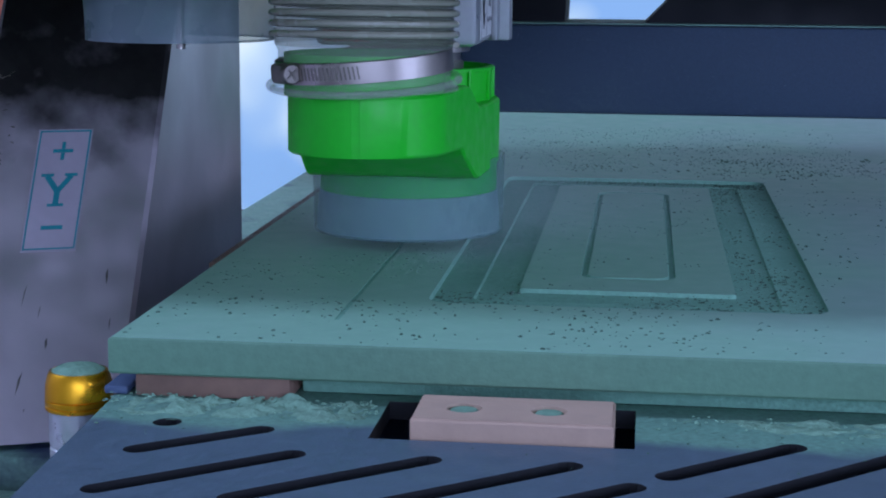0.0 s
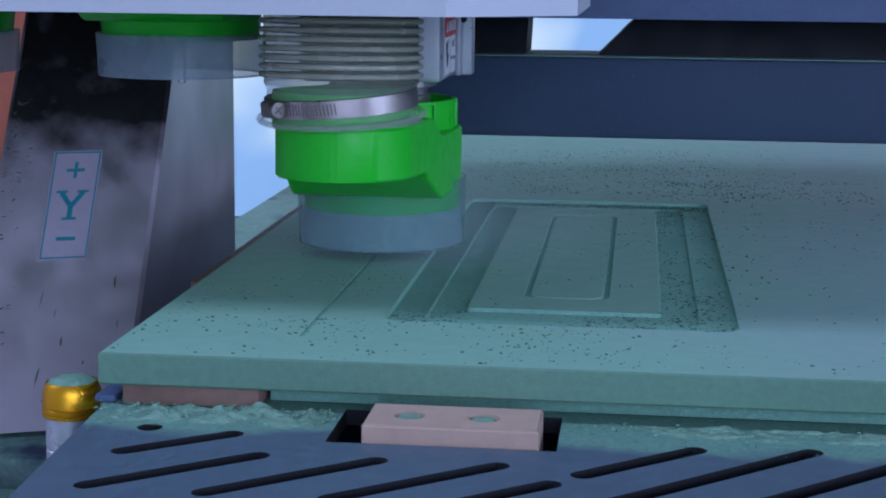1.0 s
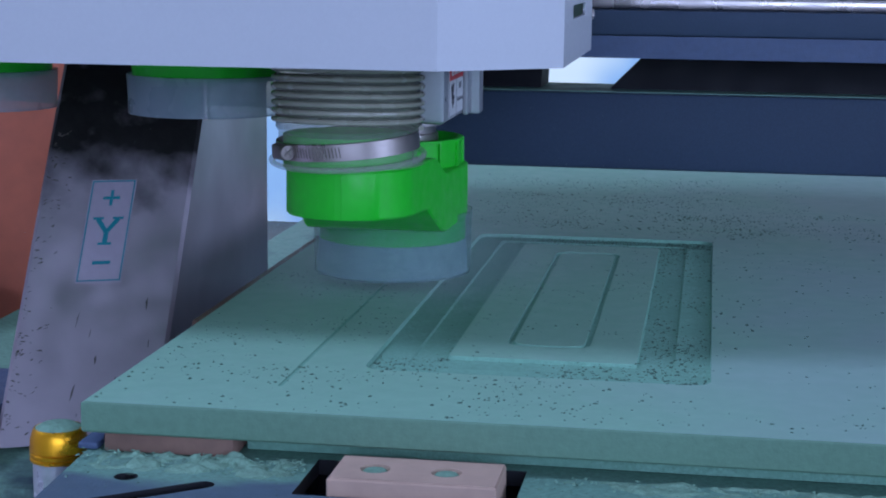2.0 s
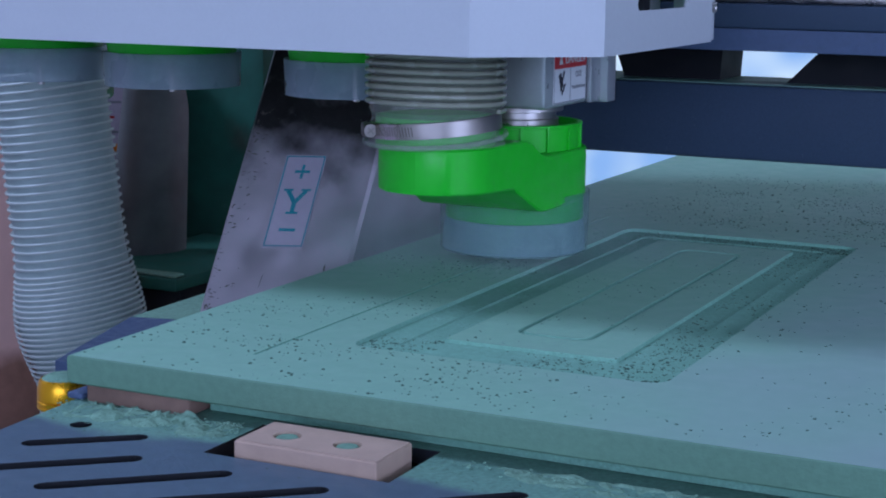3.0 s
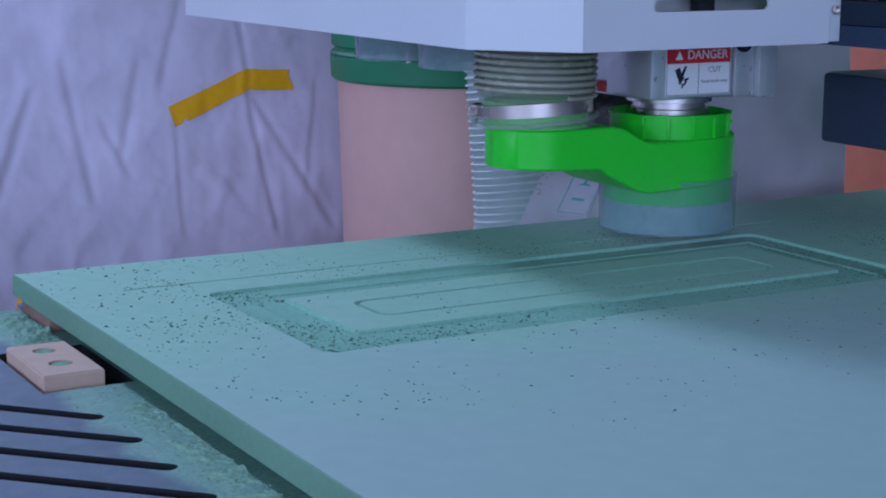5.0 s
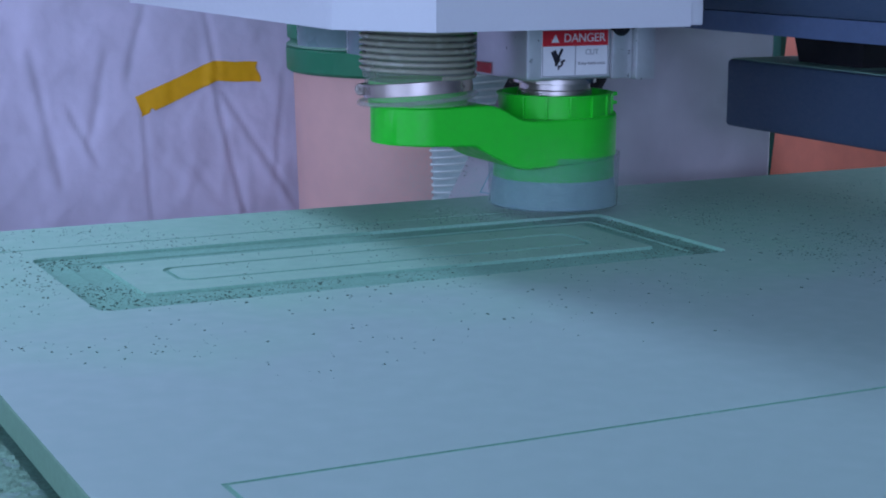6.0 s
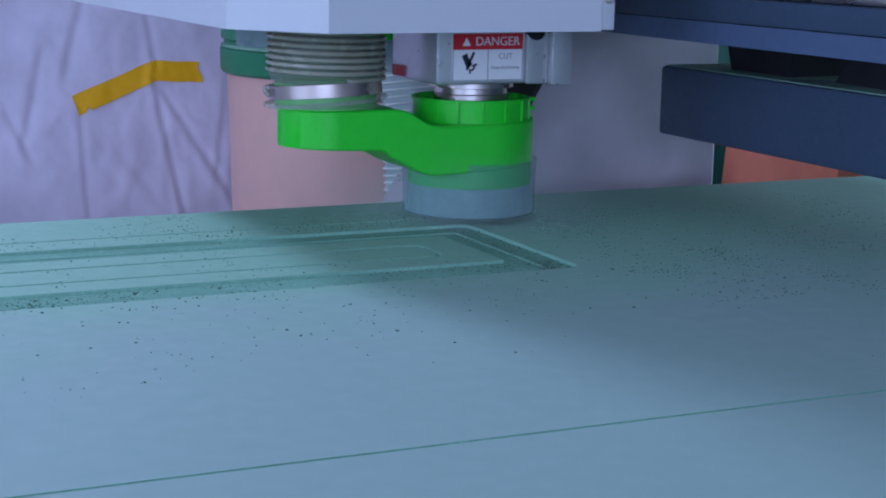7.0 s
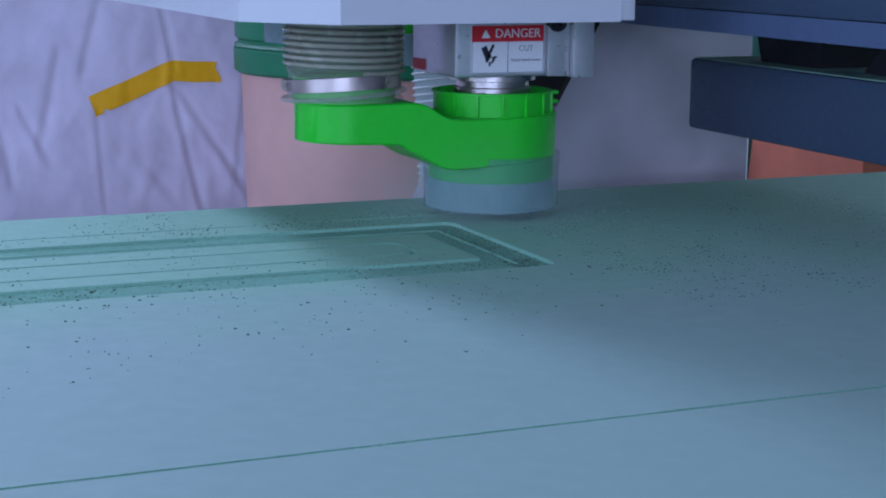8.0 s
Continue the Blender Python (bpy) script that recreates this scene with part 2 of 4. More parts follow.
def solid(name, bm, material, label, category, group="", kind="", smooth=40, base=None):
    """A thing that is one mesh, its origin at its base."""
    if base is None:
        zs = min(v.co.z for v in bm.verts)
        base = Vector((sum(v.co.x for v in bm.verts) / len(bm.verts), sum(v.co.y for v in bm.verts) / len(bm.verts), zs))
    bmesh.ops.translate(bm, vec=-Vector(base), verts=bm.verts)
    ob = new(name, finish(bm, name, material, smooth))
    ob.location = base
    return tagged(ob, label, category, group, kind)


def letters(body, size, m, depth=0.0003):
    """Lettering in the built-in font, as a bmesh placed by m."""
    cu = bpy.data.curves.new("lettering", "FONT")
    cu.body, cu.size, cu.extrude, cu.align_x, cu.align_y = body, size, depth, "CENTER", "CENTER"
    ob = bpy.data.objects.new("lettering", cu)
    scene.collection.objects.link(ob)
    me = bpy.data.meshes.new_from_object(ob.evaluated_get(bpy.context.evaluated_depsgraph_get()))
    bpy.data.objects.remove(ob)
    bm = bmesh.new()
    bm.from_mesh(me)
    bpy.data.meshes.remove(me)
    bmesh.ops.transform(bm, matrix=m, verts=bm.verts)
    return bm


def holed_plate(bm, outer, holes, z, depth, inner=False):
    """A plate with openings through it: loops of (x, y), top at z."""
    loops = []
    edges = []
    for loop in [outer] + holes:
        vs = [bm.verts.new((x, y, z)) for x, y in loop]
        loops.append(vs)
        edges += [bm.edges.new((vs[i], vs[(i + 1) % len(vs)])) for i in range(len(vs))]
    bmesh.ops.triangle_fill(bm, use_beauty=True, edges=edges, normal=(0, 0, 1))
    for n, vs in enumerate(loops):
        low = [bm.verts.new((v.co.x, v.co.y, z - depth)) for v in vs]
        for i in range(len(vs)):
            j = (i + 1) % len(vs)
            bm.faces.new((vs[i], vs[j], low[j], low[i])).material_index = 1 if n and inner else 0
    return bm


def capsule(x0, y0, x1, y1, r, n=7):
    """Outline of a slot with round ends."""
    a = math.atan2(y1 - y0, x1 - x0)
    pts = [(x1 + r * math.cos(a + t), y1 + r * math.sin(a + t)) for t in np.linspace(-math.pi / 2, math.pi / 2, n)]
    return pts + [(x0 + r * math.cos(a + t), y0 + r * math.sin(a + t)) for t in np.linspace(math.pi / 2, 1.5 * math.pi, n)]


moving = []
ZB = 0.85


# ---- workshop shell ----
bm = box(bmesh.new(), -6, 7, -6, 9, -0.1, 0.0)
solid("floor", bm, M_CONCRETE, "worn grey concrete workshop floor", "floor", kind="structure")


def wall(name, *b):
    solid(name, box(bmesh.new(), *b), M_WALL, "plain plastered workshop wall", "wall", kind="structure")


# the south and east wall openings are added for the fill lamps
bm = bmesh.new()
box(bm, -6, -0.7, -6.2, -6, 0, 5)
box(bm, 4.5, 7, -6.2, -6, 0, 5)
box(bm, -0.7, 4.5, -6.2, -6, 0, 1.0)
box(bm, -0.7, 4.5, -6.2, -6, 3.2, 5)
solid("wall_south", bm, M_WALL, "plastered workshop wall with an unseen opening for a fill lamp", "wall", kind="structure")
wall("wall_west", -6.2, -6, -6, 5.8, 0, 5)
bm = bmesh.new()
box(bm, 7, 7.2, -6, -4.7, 0, 5)
box(bm, 7, 7.2, -0.5, 5.8, 0, 5)
box(bm, 7, 7.2, -4.7, -0.5, 0, 1.0)
box(bm, 7, 7.2, -4.7, -0.5, 3.0, 5)
solid("wall_east", bm, M_WALL, "plastered workshop wall with an unseen opening for a fill lamp", "wall", kind="structure")
bm = bmesh.new()
box(bm, -6, -5.2, 5.7, 5.9, 0, 5)
box(bm, 3.4, 7, 5.7, 5.9, 0, 5)
box(bm, -5.2, 3.4, 5.7, 5.9, 2.9, 5)
solid("wall_north", bm, M_WALL, "plastered wall with a wide open doorway", "wall", kind="structure")
bm = bmesh.new()
box(bm, -6, -5.3, -6, 5.9, 5, 5.1)
box(bm, -3.0, 7, -6, 5.9, 5, 5.1)
box(bm, -5.3, -3.0, -6, -1.15, 5, 5.1)
box(bm, -5.3, -3.0, 0.05, 5.9, 5, 5.1)
solid("ceiling", bm, M_DARKROOF, "grey sheet roof with a skylight opening", "ceiling", kind="structure")
bm = box(bmesh.new(), -5.9, 4.2, 6.0, 6.1, -0.05, 3.2)
solid("backdrop", bm, M_OUTSIDE, "bright daylight outside the doorway", "backdrop", kind="structure")


# ---- machine bed ----
bed = thing("machine_bed", (0.6, 1.0, 0.0), "navy steel router bed with a slotted grey table", "machine bed")
bm = bmesh.new()
box(bm, -0.015, 1.36, -0.33, 0.045, 0.55, 0.70, 0.004)
box(bm, -0.015, 1.36, 0.046, 2.6, 0.55, 0.789, 0.004)
box(bm, 0.019, 1.36, -0.33, -0.322, 0.701, 0.818, 0.001)
box(bm, 0.019, 0.026, -0.321, 0.045, 0.701, 0.810, 0.001)
part("bed_frame", bm, M_NAVY, bed, "dark steel frame")
for lx, ly in ((0.05, -0.2), (1.25, -0.2), (0.05, 2.4), (1.25, 2.4)):
    part("leg", box(bmesh.new(), lx - 0.06, lx + 0.06, ly - 0.06, ly + 0.06, 0.0, 0.55, 0.005), M_NAVY, bed)
SLOT_ENDS = [(0.035, -0.088, 0.092, -0.042), (0.035, -0.145, 0.114, -0.078), (0.093, -0.148, 0.174, -0.078), (0.153, -0.148, 0.235, -0.078), (0.213, -0.146, 0.262, -0.104), (0.268, -0.095, 0.333, -0.036)]
SLOT_ENDS += [(0.273 + 0.06 * i, -0.146, 0.392 + 0.06 * i, -0.031) for i in range(15)]
SLOT_ENDS += [(0.035 + 0.06 * i, -0.262, 0.150 + 0.06 * i, -0.166) for i in range(19)]
SR = 0.0062


def slot(x0, y0, x1, y1):
    d = Vector((x1 - x0, y1 - y0)).normalized() * SR
    return capsule(x0 + d.x, y0 + d.y, x1 - d.x, y1 - d.y, SR)


holes = [slot(*s) for s in SLOT_ENDS]
holes.append([(0.041 + 0.0068 * math.cos(t), -0.040 + 0.0068 * math.sin(t)) for t in np.linspace(0, 2 * math.pi, 16, endpoint=False)])
RX0, RX1, RY0, RY1 = 0.138, 0.258, -0.053, 0.012
holes.append([(RX0, RY0), (RX1, RY0), (RX1, RY1), (RX0, RY1)])
# slot and recess walls are black: the shade inside them is in the colour
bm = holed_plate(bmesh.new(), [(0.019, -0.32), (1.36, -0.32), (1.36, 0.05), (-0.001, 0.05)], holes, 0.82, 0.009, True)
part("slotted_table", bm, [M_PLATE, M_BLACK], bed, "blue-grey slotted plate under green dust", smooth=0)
part("spoilboard_strip", box(bmesh.new(), 0.0125, 0.090, 0.003, 0.110, 0.8205, 0.8314, 0.001), M_BROWN, bed, "brown plywood strip")
part("spoilboard_strip", box(bmesh.new(), 0.0925, 1.33, 0.022, 0.110, 0.8205, 0.8314, 0.001), M_CORE, bed, "strip caked with green dust")
for y0, y1, x0 in ( (0.113, 0.305, -0.024), (0.308, 0.72, -0.031), (0.724, 1.3, -0.03), (1.304, 2.5, -0.03)):
    bm = box(bmesh.new(), x0, 1.33, y0, y1, 0.7895, 0.8314, 0.001)
    part("spoilboard_strip", bm, M_BROWN, bed, "brown plywood strip")
bm = box(bmesh.new(), -0.004, 0.008, 0.004, 0.09, 0.8205, 0.8245, 0.001)
part("stop_bracket", bm, M_NAVY2, bed, "dark painted bracket")
part("side_ledge", box(bmesh.new(), -0.34, -0.017, -0.5, 0.28, 0.60, 0.675, 0.003), M_NAVY_DUSTY, bed, "navy ledge under green dust")
part("side_rail", box(bmesh.new(), -0.30, -0.10, 0.32, 2.6, 0.45, 0.686, 0.004), M_NAVY_DUSTY, bed, "navy side beam under green dust")

# wooden block in the table's recess
blk = thing("clamp_block", (0.202, -0.028, 0.70), "pale wooden stop block with two dust-filled holes in a table recess", "block")
hl = [[(cx + 0.0085 * math.cos(t), -0.028 + 0.0085 * math.sin(t)) for t in np.linspace(0, 2 * math.pi, 20, endpoint=False)] for cx in (0.179, 0.2185)]
bm = holed_plate(bmesh.new(), [(0.1575, -0.0485), (0.2475, -0.0485), (0.2475, -0.007), (0.1575, -0.007)], hl, 0.8292, 0.004)
box(bm, 0.1565, 0.2485, -0.0495, -0.006, 0.70, 0.8285, 0.0008)
for f in [f for f in bm.faces if abs(f.normal.z) > 0.9 and abs(f.calc_center_median().z - 0.8285) < 1e-4]:
    bm.faces.remove(f)
part("block", bm, M_WOOD, blk, smooth=0)
for cx in (0.179, 0.2185):
    part("dust_plug", lathe(bmesh.new(), [(0.0084, 0.826), (0.006, 0.8284), (0.0, 0.8288)], cx, -0.028, 20), M_DUST, blk, "green dust in a hole")

# locating pin
pin = thing("locating_pin", (-0.026, 0.026, 0.675), "gold and silver locating cylinder beside the bed, dust on top", "pin")
part("cap", lathe(bmesh.new(), [(0.0166, 0.8065), (0.0172, 0.8072), (0.0172, 0.8085), (0.0165, 0.8089), (0.0165, 0.8096), (0.0172, 0.8100), (0.0172, 0.8118), (0.0165, 0.8123), (0.0172, 0.8128), (0.0168, 0.820), (0.0155, 0.825), (0.0145, 0.8265), (0.0, 0.8265)], -0.0245, 0.026), M_GOLD, pin, "gold anodised cap")
part("body", lathe(bmesh.new(), [(0.0155, 0.675), (0.0155, 0.7865), (0.0148, 0.7872), (0.0148, 0.7880), (0.0155, 0.7887), (0.0155, 0.8065)], -0.0245, 0.026), M_ALU, pin, "silver cylinder")
part("dust_cap", lathe(bmesh.new(), [(0.0135, 0.8265), (0.010, 0.8285), (0.004, 0.8294), (0.0, 0.8295)], -0.0245, 0.026), M_DUST, pin, "green dust")
part("collar", lathe(bmesh.new(), [(0.019, 0.675), (0.019, 0.772), (0.0156, 0.773)], -0.0245, 0.026), M_GOLD, pin)


# ---- the board being cut ----
PX0, PX1, PY0, PY1 = 0.143, 0.359, 0.110, 0.656
GX0, GX1, GY0, GY1 = 0.1018, 0.1044, 0.058, 0.714
RINGS = [(0.0, 0.0, 0.012), (0.0008, -0.0026, 0.012), (0.0206, -0.0030, 0.006), (0.0214, -0.0026, 0.006), (0.0232, -0.0026, 0.005), (0.0242, -0.0036, 0.005), (0.0290, -0.0036, 0.004), (0.0395, -0.0030, 0.003), (0.0452, -0.0026, 0.003), (0.0466, -0.0026, 0.003), (0.0473, -0.0002, 0.003)]
CORE_STEPS = (0, 1, 2, 3, 4, 5, 6, 7, 8, 9, 11, 12, 13)
OVAL = [(0.0800, -0.0002, 0.012), (0.0806, -0.0018, 0.012), (0.0836, -0.0018, 0.010), (0.0842, -0.0002, 0.010)]


def panel_z(x, y):
    """Height of the cut board's face."""
    if not (PX0 < x < PX1 and PY0 < y < PY1):
        return ZB
    d = min(x - PX0, PX1 - x, y - PY0, PY1 - y)
    z = 0.0
    for (a, za, _), (b, zb, _) in zip(RINGS, RINGS[1:]):
        if a <= d < b:
            z = za + (zb - za) * (d - a) / (b - a)
    return ZB + z


def round_rect(x0, x1, y0, y1, r, n=4):
    pts = []
    for cx, cy, a in ((x1 - r, y0 + r, -90), (x1 - r, y1 - r, 0), (x0 + r, y1 - r, 90), (x0 + r, y0 + r, 180)):
        pts += [(cx + r * math.cos(radians(a + 90 * i / n)), cy + r * math.sin(radians(a + 90 * i / n))) for i in range(n + 1)]
    return pts


BW = 1.33


def cut_board():
    bd = thing("mdf_board", (0.378, 1.2, 0.8315), "green moisture-resistant MDF board with a routed door panel, dusty", "board")
    bm = bmesh.new()
    ch = 0.0012
    xs = [ch, GX0, GX1, PX0, PX1, 0.7550, 0.7584, 1.20, BW - ch]
    ys = [ch, GY0, 0.0636, 0.0668, PY0, PY1, GY1, 2.0, 2.44 - ch]
    V = {(i, j): bm.verts.new((x, y, ZB)) for i, x in enumerate(xs) for j, y in enumerate(ys)}
    # a short score line, and the outline of the next panel
    cuts = {(1, j): 0.0005 for j in range(1, 6)}
    cuts.update({(5, j): 0.0006 for j in range(2, 7)})
    cuts[6, 2] = 0.0006
    low = {}
    for (i, j), deep in cuts.items():
        for c in ((i, j), (i + 1, j), (i + 1, j + 1), (i, j + 1)):
            if c not in low:
                low[c] = bm.verts.new((xs[c[0]], ys[c[1]], ZB - deep))
    for i in range(8):
        for j in range(8):
            ring = [(i, j), (i + 1, j), (i + 1, j + 1), (i, j + 1)]
            if (i, j) in cuts:
                bm.faces.new([low[c] for c in ring]).material_index = 1
                for (a, b), beside in zip(zip(ring, ring[1:] + ring[:1]), ((i, j - 1), (i + 1, j), (i, j + 1), (i - 1, j))):
                    if beside not in cuts:
                        bm.faces.new((V[a], V[b], low[b], low[a])).material_index = 1
            elif (i, j) != (3, 4):
                bm.faces.new([V[c] for c in ring])
    # door panel
    rows = []
    for off, dz, r in RINGS:
        rows.append([bm.verts.new((x, y, ZB + dz)) for x, y in round_rect(PX0 + off, PX1 - off, PY0 + off, PY1 - off, r)])
    for off, dz, r in OVAL:
        rows.append([bm.verts.new((x, y, ZB + dz)) for x, y in round_rect(PX0 + off, PX1 - off, PY0 + off + 0.005, PY1 - off - 0.005, r)])
    n = len(rows[0])
    for step, (a, b) in enumerate(zip(rows, rows[1:])):
        for k in range(n):
            f = bm.faces.new((a[k], a[(k + 1) % n], b[(k + 1) % n], b[k]))
            f.material_index = 1 if step in CORE_STEPS else 0
    bm.faces.new(rows[-1])
    corner = [V[4, 4], V[4, 5], V[3, 5], V[3, 4]]
    m4 = n // 4
    for c in range(4):
        arc = rows[0][c * m4:(c + 1) * m4]
        for p, q in zip(arc, arc[1:]):
            bm.faces.new((corner[c], q, p))
        nxt = rows[0][((c + 1) * m4) % n]
        bm.faces.new((corner[c], corner[(c + 1) % 4], nxt, arc[-1]))
    part("face", bm, [M_MDF, M_CORE], bd, smooth=30)
    bm = bmesh.new()
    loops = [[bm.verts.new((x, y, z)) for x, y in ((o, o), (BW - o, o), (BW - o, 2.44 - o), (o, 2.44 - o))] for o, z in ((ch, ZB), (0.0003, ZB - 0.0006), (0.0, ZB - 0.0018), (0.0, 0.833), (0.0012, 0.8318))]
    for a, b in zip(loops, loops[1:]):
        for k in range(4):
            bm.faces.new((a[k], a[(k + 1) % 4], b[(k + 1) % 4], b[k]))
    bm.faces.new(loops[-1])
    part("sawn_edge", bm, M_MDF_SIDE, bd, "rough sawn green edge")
    return bd


cut_board()


# ---- the gantry: everything below travels together ----
def travels(ob):
    moving.append(ob)
    return ob


def leg_y(x, z):
    return 0.449 + 0.46 * (x + 0.199) + 0.57 * (z - 0.904)


FOOT_A = [(-0.335, 0.25), (-0.246, 0.25), (-0.246, 0.4755), (-0.388, 0.4420)]
FOOT_B = [(-0.388, 0.4435), (-0.246, 0.4770), (-0.246, 0.76), (-0.392, 0.76)]

gantry = travels(thing("gantry", (0.3, 0.6, 0.792), "router gantry with a smudged steel leg, its top painted in shade, and navy cross beams", "gantry"))
bm = bmesh.new()
rows = []
for z in np.linspace(0.69, 1.45, 20):
    ring = [(-0.236, leg_y(-0.236, z)), (-0.119, leg_y(-0.119, z)), (-0.116, leg_y(-0.116, z) + 0.003), (-0.116, 0.749), (-0.120, 0.753), (-0.245, 0.753), (-0.240, leg_y(-0.236, z) + 0.004)]
    rows.append([bm.verts.new((x, min(y, 0.745) if k < 3 or k == 6 else y, z)) for k, (x, y) in enumerate(ring)])
for a, b in zip(rows, rows[1:]):
    for k in range(7):
        bm.faces.new((a[k], a[(k + 1) % 7], b[(k + 1) % 7], b[k])).material_index = 1 if k == 2 else 0
bm.faces.new(rows[0][::-1])
bm.faces.new(rows[-1])
part("leg", bm, [M_STEEL, M_STEEL_SIDE], gantry, "brushed steel leg, smudged and scratched, the head's shade painted on its top", smooth=25)
# far leg, beyond the bed
part("leg", box(bmesh.new(), 1.47, 1.60, 0.46, 0.80, 0.69, 1.45, 0.005), M_STEEL, gantry)
part("lower_beam", box(bmesh.new(), 0.015, 1.44, 0.588, 0.70, 0.911, 0.983, 0.004), M_NAVY, gantry, "navy rectangular beam")
part("beam_dust", box(bmesh.new(), 0.02, 1.43, 0.592, 0.698, 0.9832, 0.9840), M_NAVY_DUSTY, gantry, "green dust on the beam")
part("upper_beam", box(bmesh.new(), -0.30, 1.56, 0.500, 0.72, 1.0405, 1.0625, 0.002), M_NAVY, gantry, "dark navy beam")
bm = bmesh.new()
for yz in (((0.500, 1.0205), (0.500, 1.040), (0.72, 1.040), (0.72, 1.0205)),):
    a = [bm.verts.new((-0.30, y, z)) for y, z in yz]
    b = [bm.verts.new((1.56, y, z)) for y, z in yz]
    for k in range(4):
        bm.faces.new((a[k], a[(k + 1) % 4], b[(k + 1) % 4], b[k]))
    bm.faces.new(a), bm.faces.new(b)
# lower part of the beam; light on its angled face is in the colour
part("beam_flange", bm, M_NAVY2, gantry, "navy flange, coloured lighter for light on its angled face", smooth=0)
bm = box(bmesh.new(), -0.30, 1.56, 0.515, 0.545, 1.0635, 1.0725, 0.0015)
part("linear_rail", bm, M_CHROME, gantry, "bright linear rail")
part("rail_backing", box(bmesh.new(), -0.30, 1.56, 0.572, 0.74, 1.0635, 1.40, 0.003), M_GREYSHEET, gantry, "grey beam face behind the rail")
part("rail_cover", box(bmesh.new(), -0.30, 1.56, 0.5605, 0.5715, 1.0737, 1.105, 0.001), M_ALU, gantry, "grey strip with green plugs")
for i in range(26):
    bm = lathe(bmesh.new(), [(0.0045, 0.0), (0.0045, 0.001), (0.0, 0.0012)], 0, 0, 14)
    bmesh.ops.transform(bm, matrix=Matrix.Translation((0.0225 + 0.0555 * i, 0.5603, 1.0795)) @ Matrix.Rotation(math.pi / 2, 4, "X"), verts=bm.verts)
    part("plug", bm, M_DRUMLID, gantry, "green bolt plug")
# black brackets between the beams
for xa, xb, xc, xd in ((0.091, 0.078, 0.190, 0.192), (0.256, 0.292, 1.42, 1.42)):
    bm = bmesh.new()
    pts = [(xa, 0.9835), (xb, 1.020), (xd, 1.020), (xc, 0.9835)]
    a = [bm.verts.new((x, 0.625, z)) for x, z in pts]
    b = [bm.verts.new((x, 0.70, z)) for x, z in pts]
    for k in range(4):
        bm.faces.new((a[k], a[(k + 1) % 4], b[(k + 1) % 4], b[k]))
    bm.faces.new(a), bm.faces.new(b[::-1])
    part("bracket", bm, M_BLACK, gantry, "black mounting bracket", smooth=0)

# foot plate under the leg: clean navy front, dusty rear
for nm, pts, m_, lb in (("foot_plate", FOOT_A, M_NAVY2, "clean navy foot plate"), ("foot_plate", FOOT_B, M_DUST, "foot plate thick with green dust")):
    bm = bmesh.new()
    lo = [bm.verts.new((x, y, 0.690)) for x, y in pts]
    hi = [bm.verts.new((x, y, 0.720)) for x, y in pts]
    for k in range(len(pts)):
        bm.faces.new((lo[k], lo[(k + 1) % len(pts)], hi[(k + 1) % len(pts)], hi[k]))
    bm.faces.new(lo), bm.faces.new(hi)
    part(nm, bm, m_, gantry, lb, smooth=0)

# scuffs on the leg's front face
rnd = random.Random(7)
verts, faces = [], []
for i in range(150):
    z = rnd.uniform(0.70, 0.95)
    edge = rnd.random()
    x = -0.2345 + 0.022 * rnd.random() ** 2 if edge < 0.7 else rnd.uniform(-0.20, -0.13)
    if edge >= 0.7 and z > 0.80:
        continue
    L, wd, a = rnd.uniform(0.0006, 0.0028 if edge < 0.7 else 0.009), rnd.uniform(0.0003, 0.0010), rnd.uniform(-0.7, 0.7) if edge < 0.7 else 1.5 + rnd.uniform(-0.08, 0.08)
    ca, sa = math.cos(a), math.sin(a)
    n0 = len(verts)
    for u, w in ((-L, -wd * 0.4), (-L * 0.2, -wd), (L, -wd * 0.2), (L * 0.3, wd)):
        xx, zz = x + u * ca - w * sa, z + (u * sa + w * ca) * 0.87
        xx = max(-0.2355, min(-0.12, xx))
        verts.append((xx, leg_y(xx, zz) - 0.0006, zz))
    faces.append((n0, n0 + 1, n0 + 2, n0 + 3))
bm = bmesh.new()
vv = [bm.verts.new(v) for v in verts]
for f in faces:
    bm.faces.new([vv[k] for k in f])
tagged(part("scuff_marks", bm, M_SCUFF, gantry, "dark scuffs and dried drips", smooth=0), kind="stuff")

# Y axis plate on the leg
S_O = Vector((-0.1805, 0.4330, 0.860))
s_r = Vector((0.037, 0.017, 0)).normalized()
s_u = Vector((0, 0.049, 0.086)).normalized()
s_n = s_r.cross(s_u).normalized()
SM = Matrix.Translation(S_O + s_n * 0.0008) @ Matrix((s_r, s_u, s_n)).transposed().to_4x4()
sw, sh = 0.0203, 0.0495
plate = part("axis_plate", box(bmesh.new(), -sw, sw, -sh, sh, 0.0002, 0.0016, 0.0003, SM), M_SIGN, gantry, "pale plate marked plus Y minus")
bm = bmesh.new()
for b in ((-sw + 0.0012, -sw + 0.0024, -sh + 0.0012, sh - 0.0012), (sw - 0.0024, sw - 0.0012, -sh + 0.0012, sh - 0.0012), (-sw + 0.0024, sw - 0.0024, -sh + 0.0012, -sh + 0.0024), (-sw + 0.0024, sw - 0.0024, sh - 0.0024, sh - 0.0012)):
    box(bm, *b, 0.0017, 0.0019, 0, SM)
part("border", bm, M_TEAL, plate)
bm = bmesh.new()
box(bm, -0.0075, 0.0075, 0.0300, 0.0328, 0.0017, 0.0020, 0, SM)
box(bm, -0.0014, 0.0014, 0.0240, 0.0298, 0.0017, 0.0020, 0, SM)
box(bm, -0.0014, 0.0014, 0.0330, 0.0388, 0.0017, 0.0020, 0, SM)
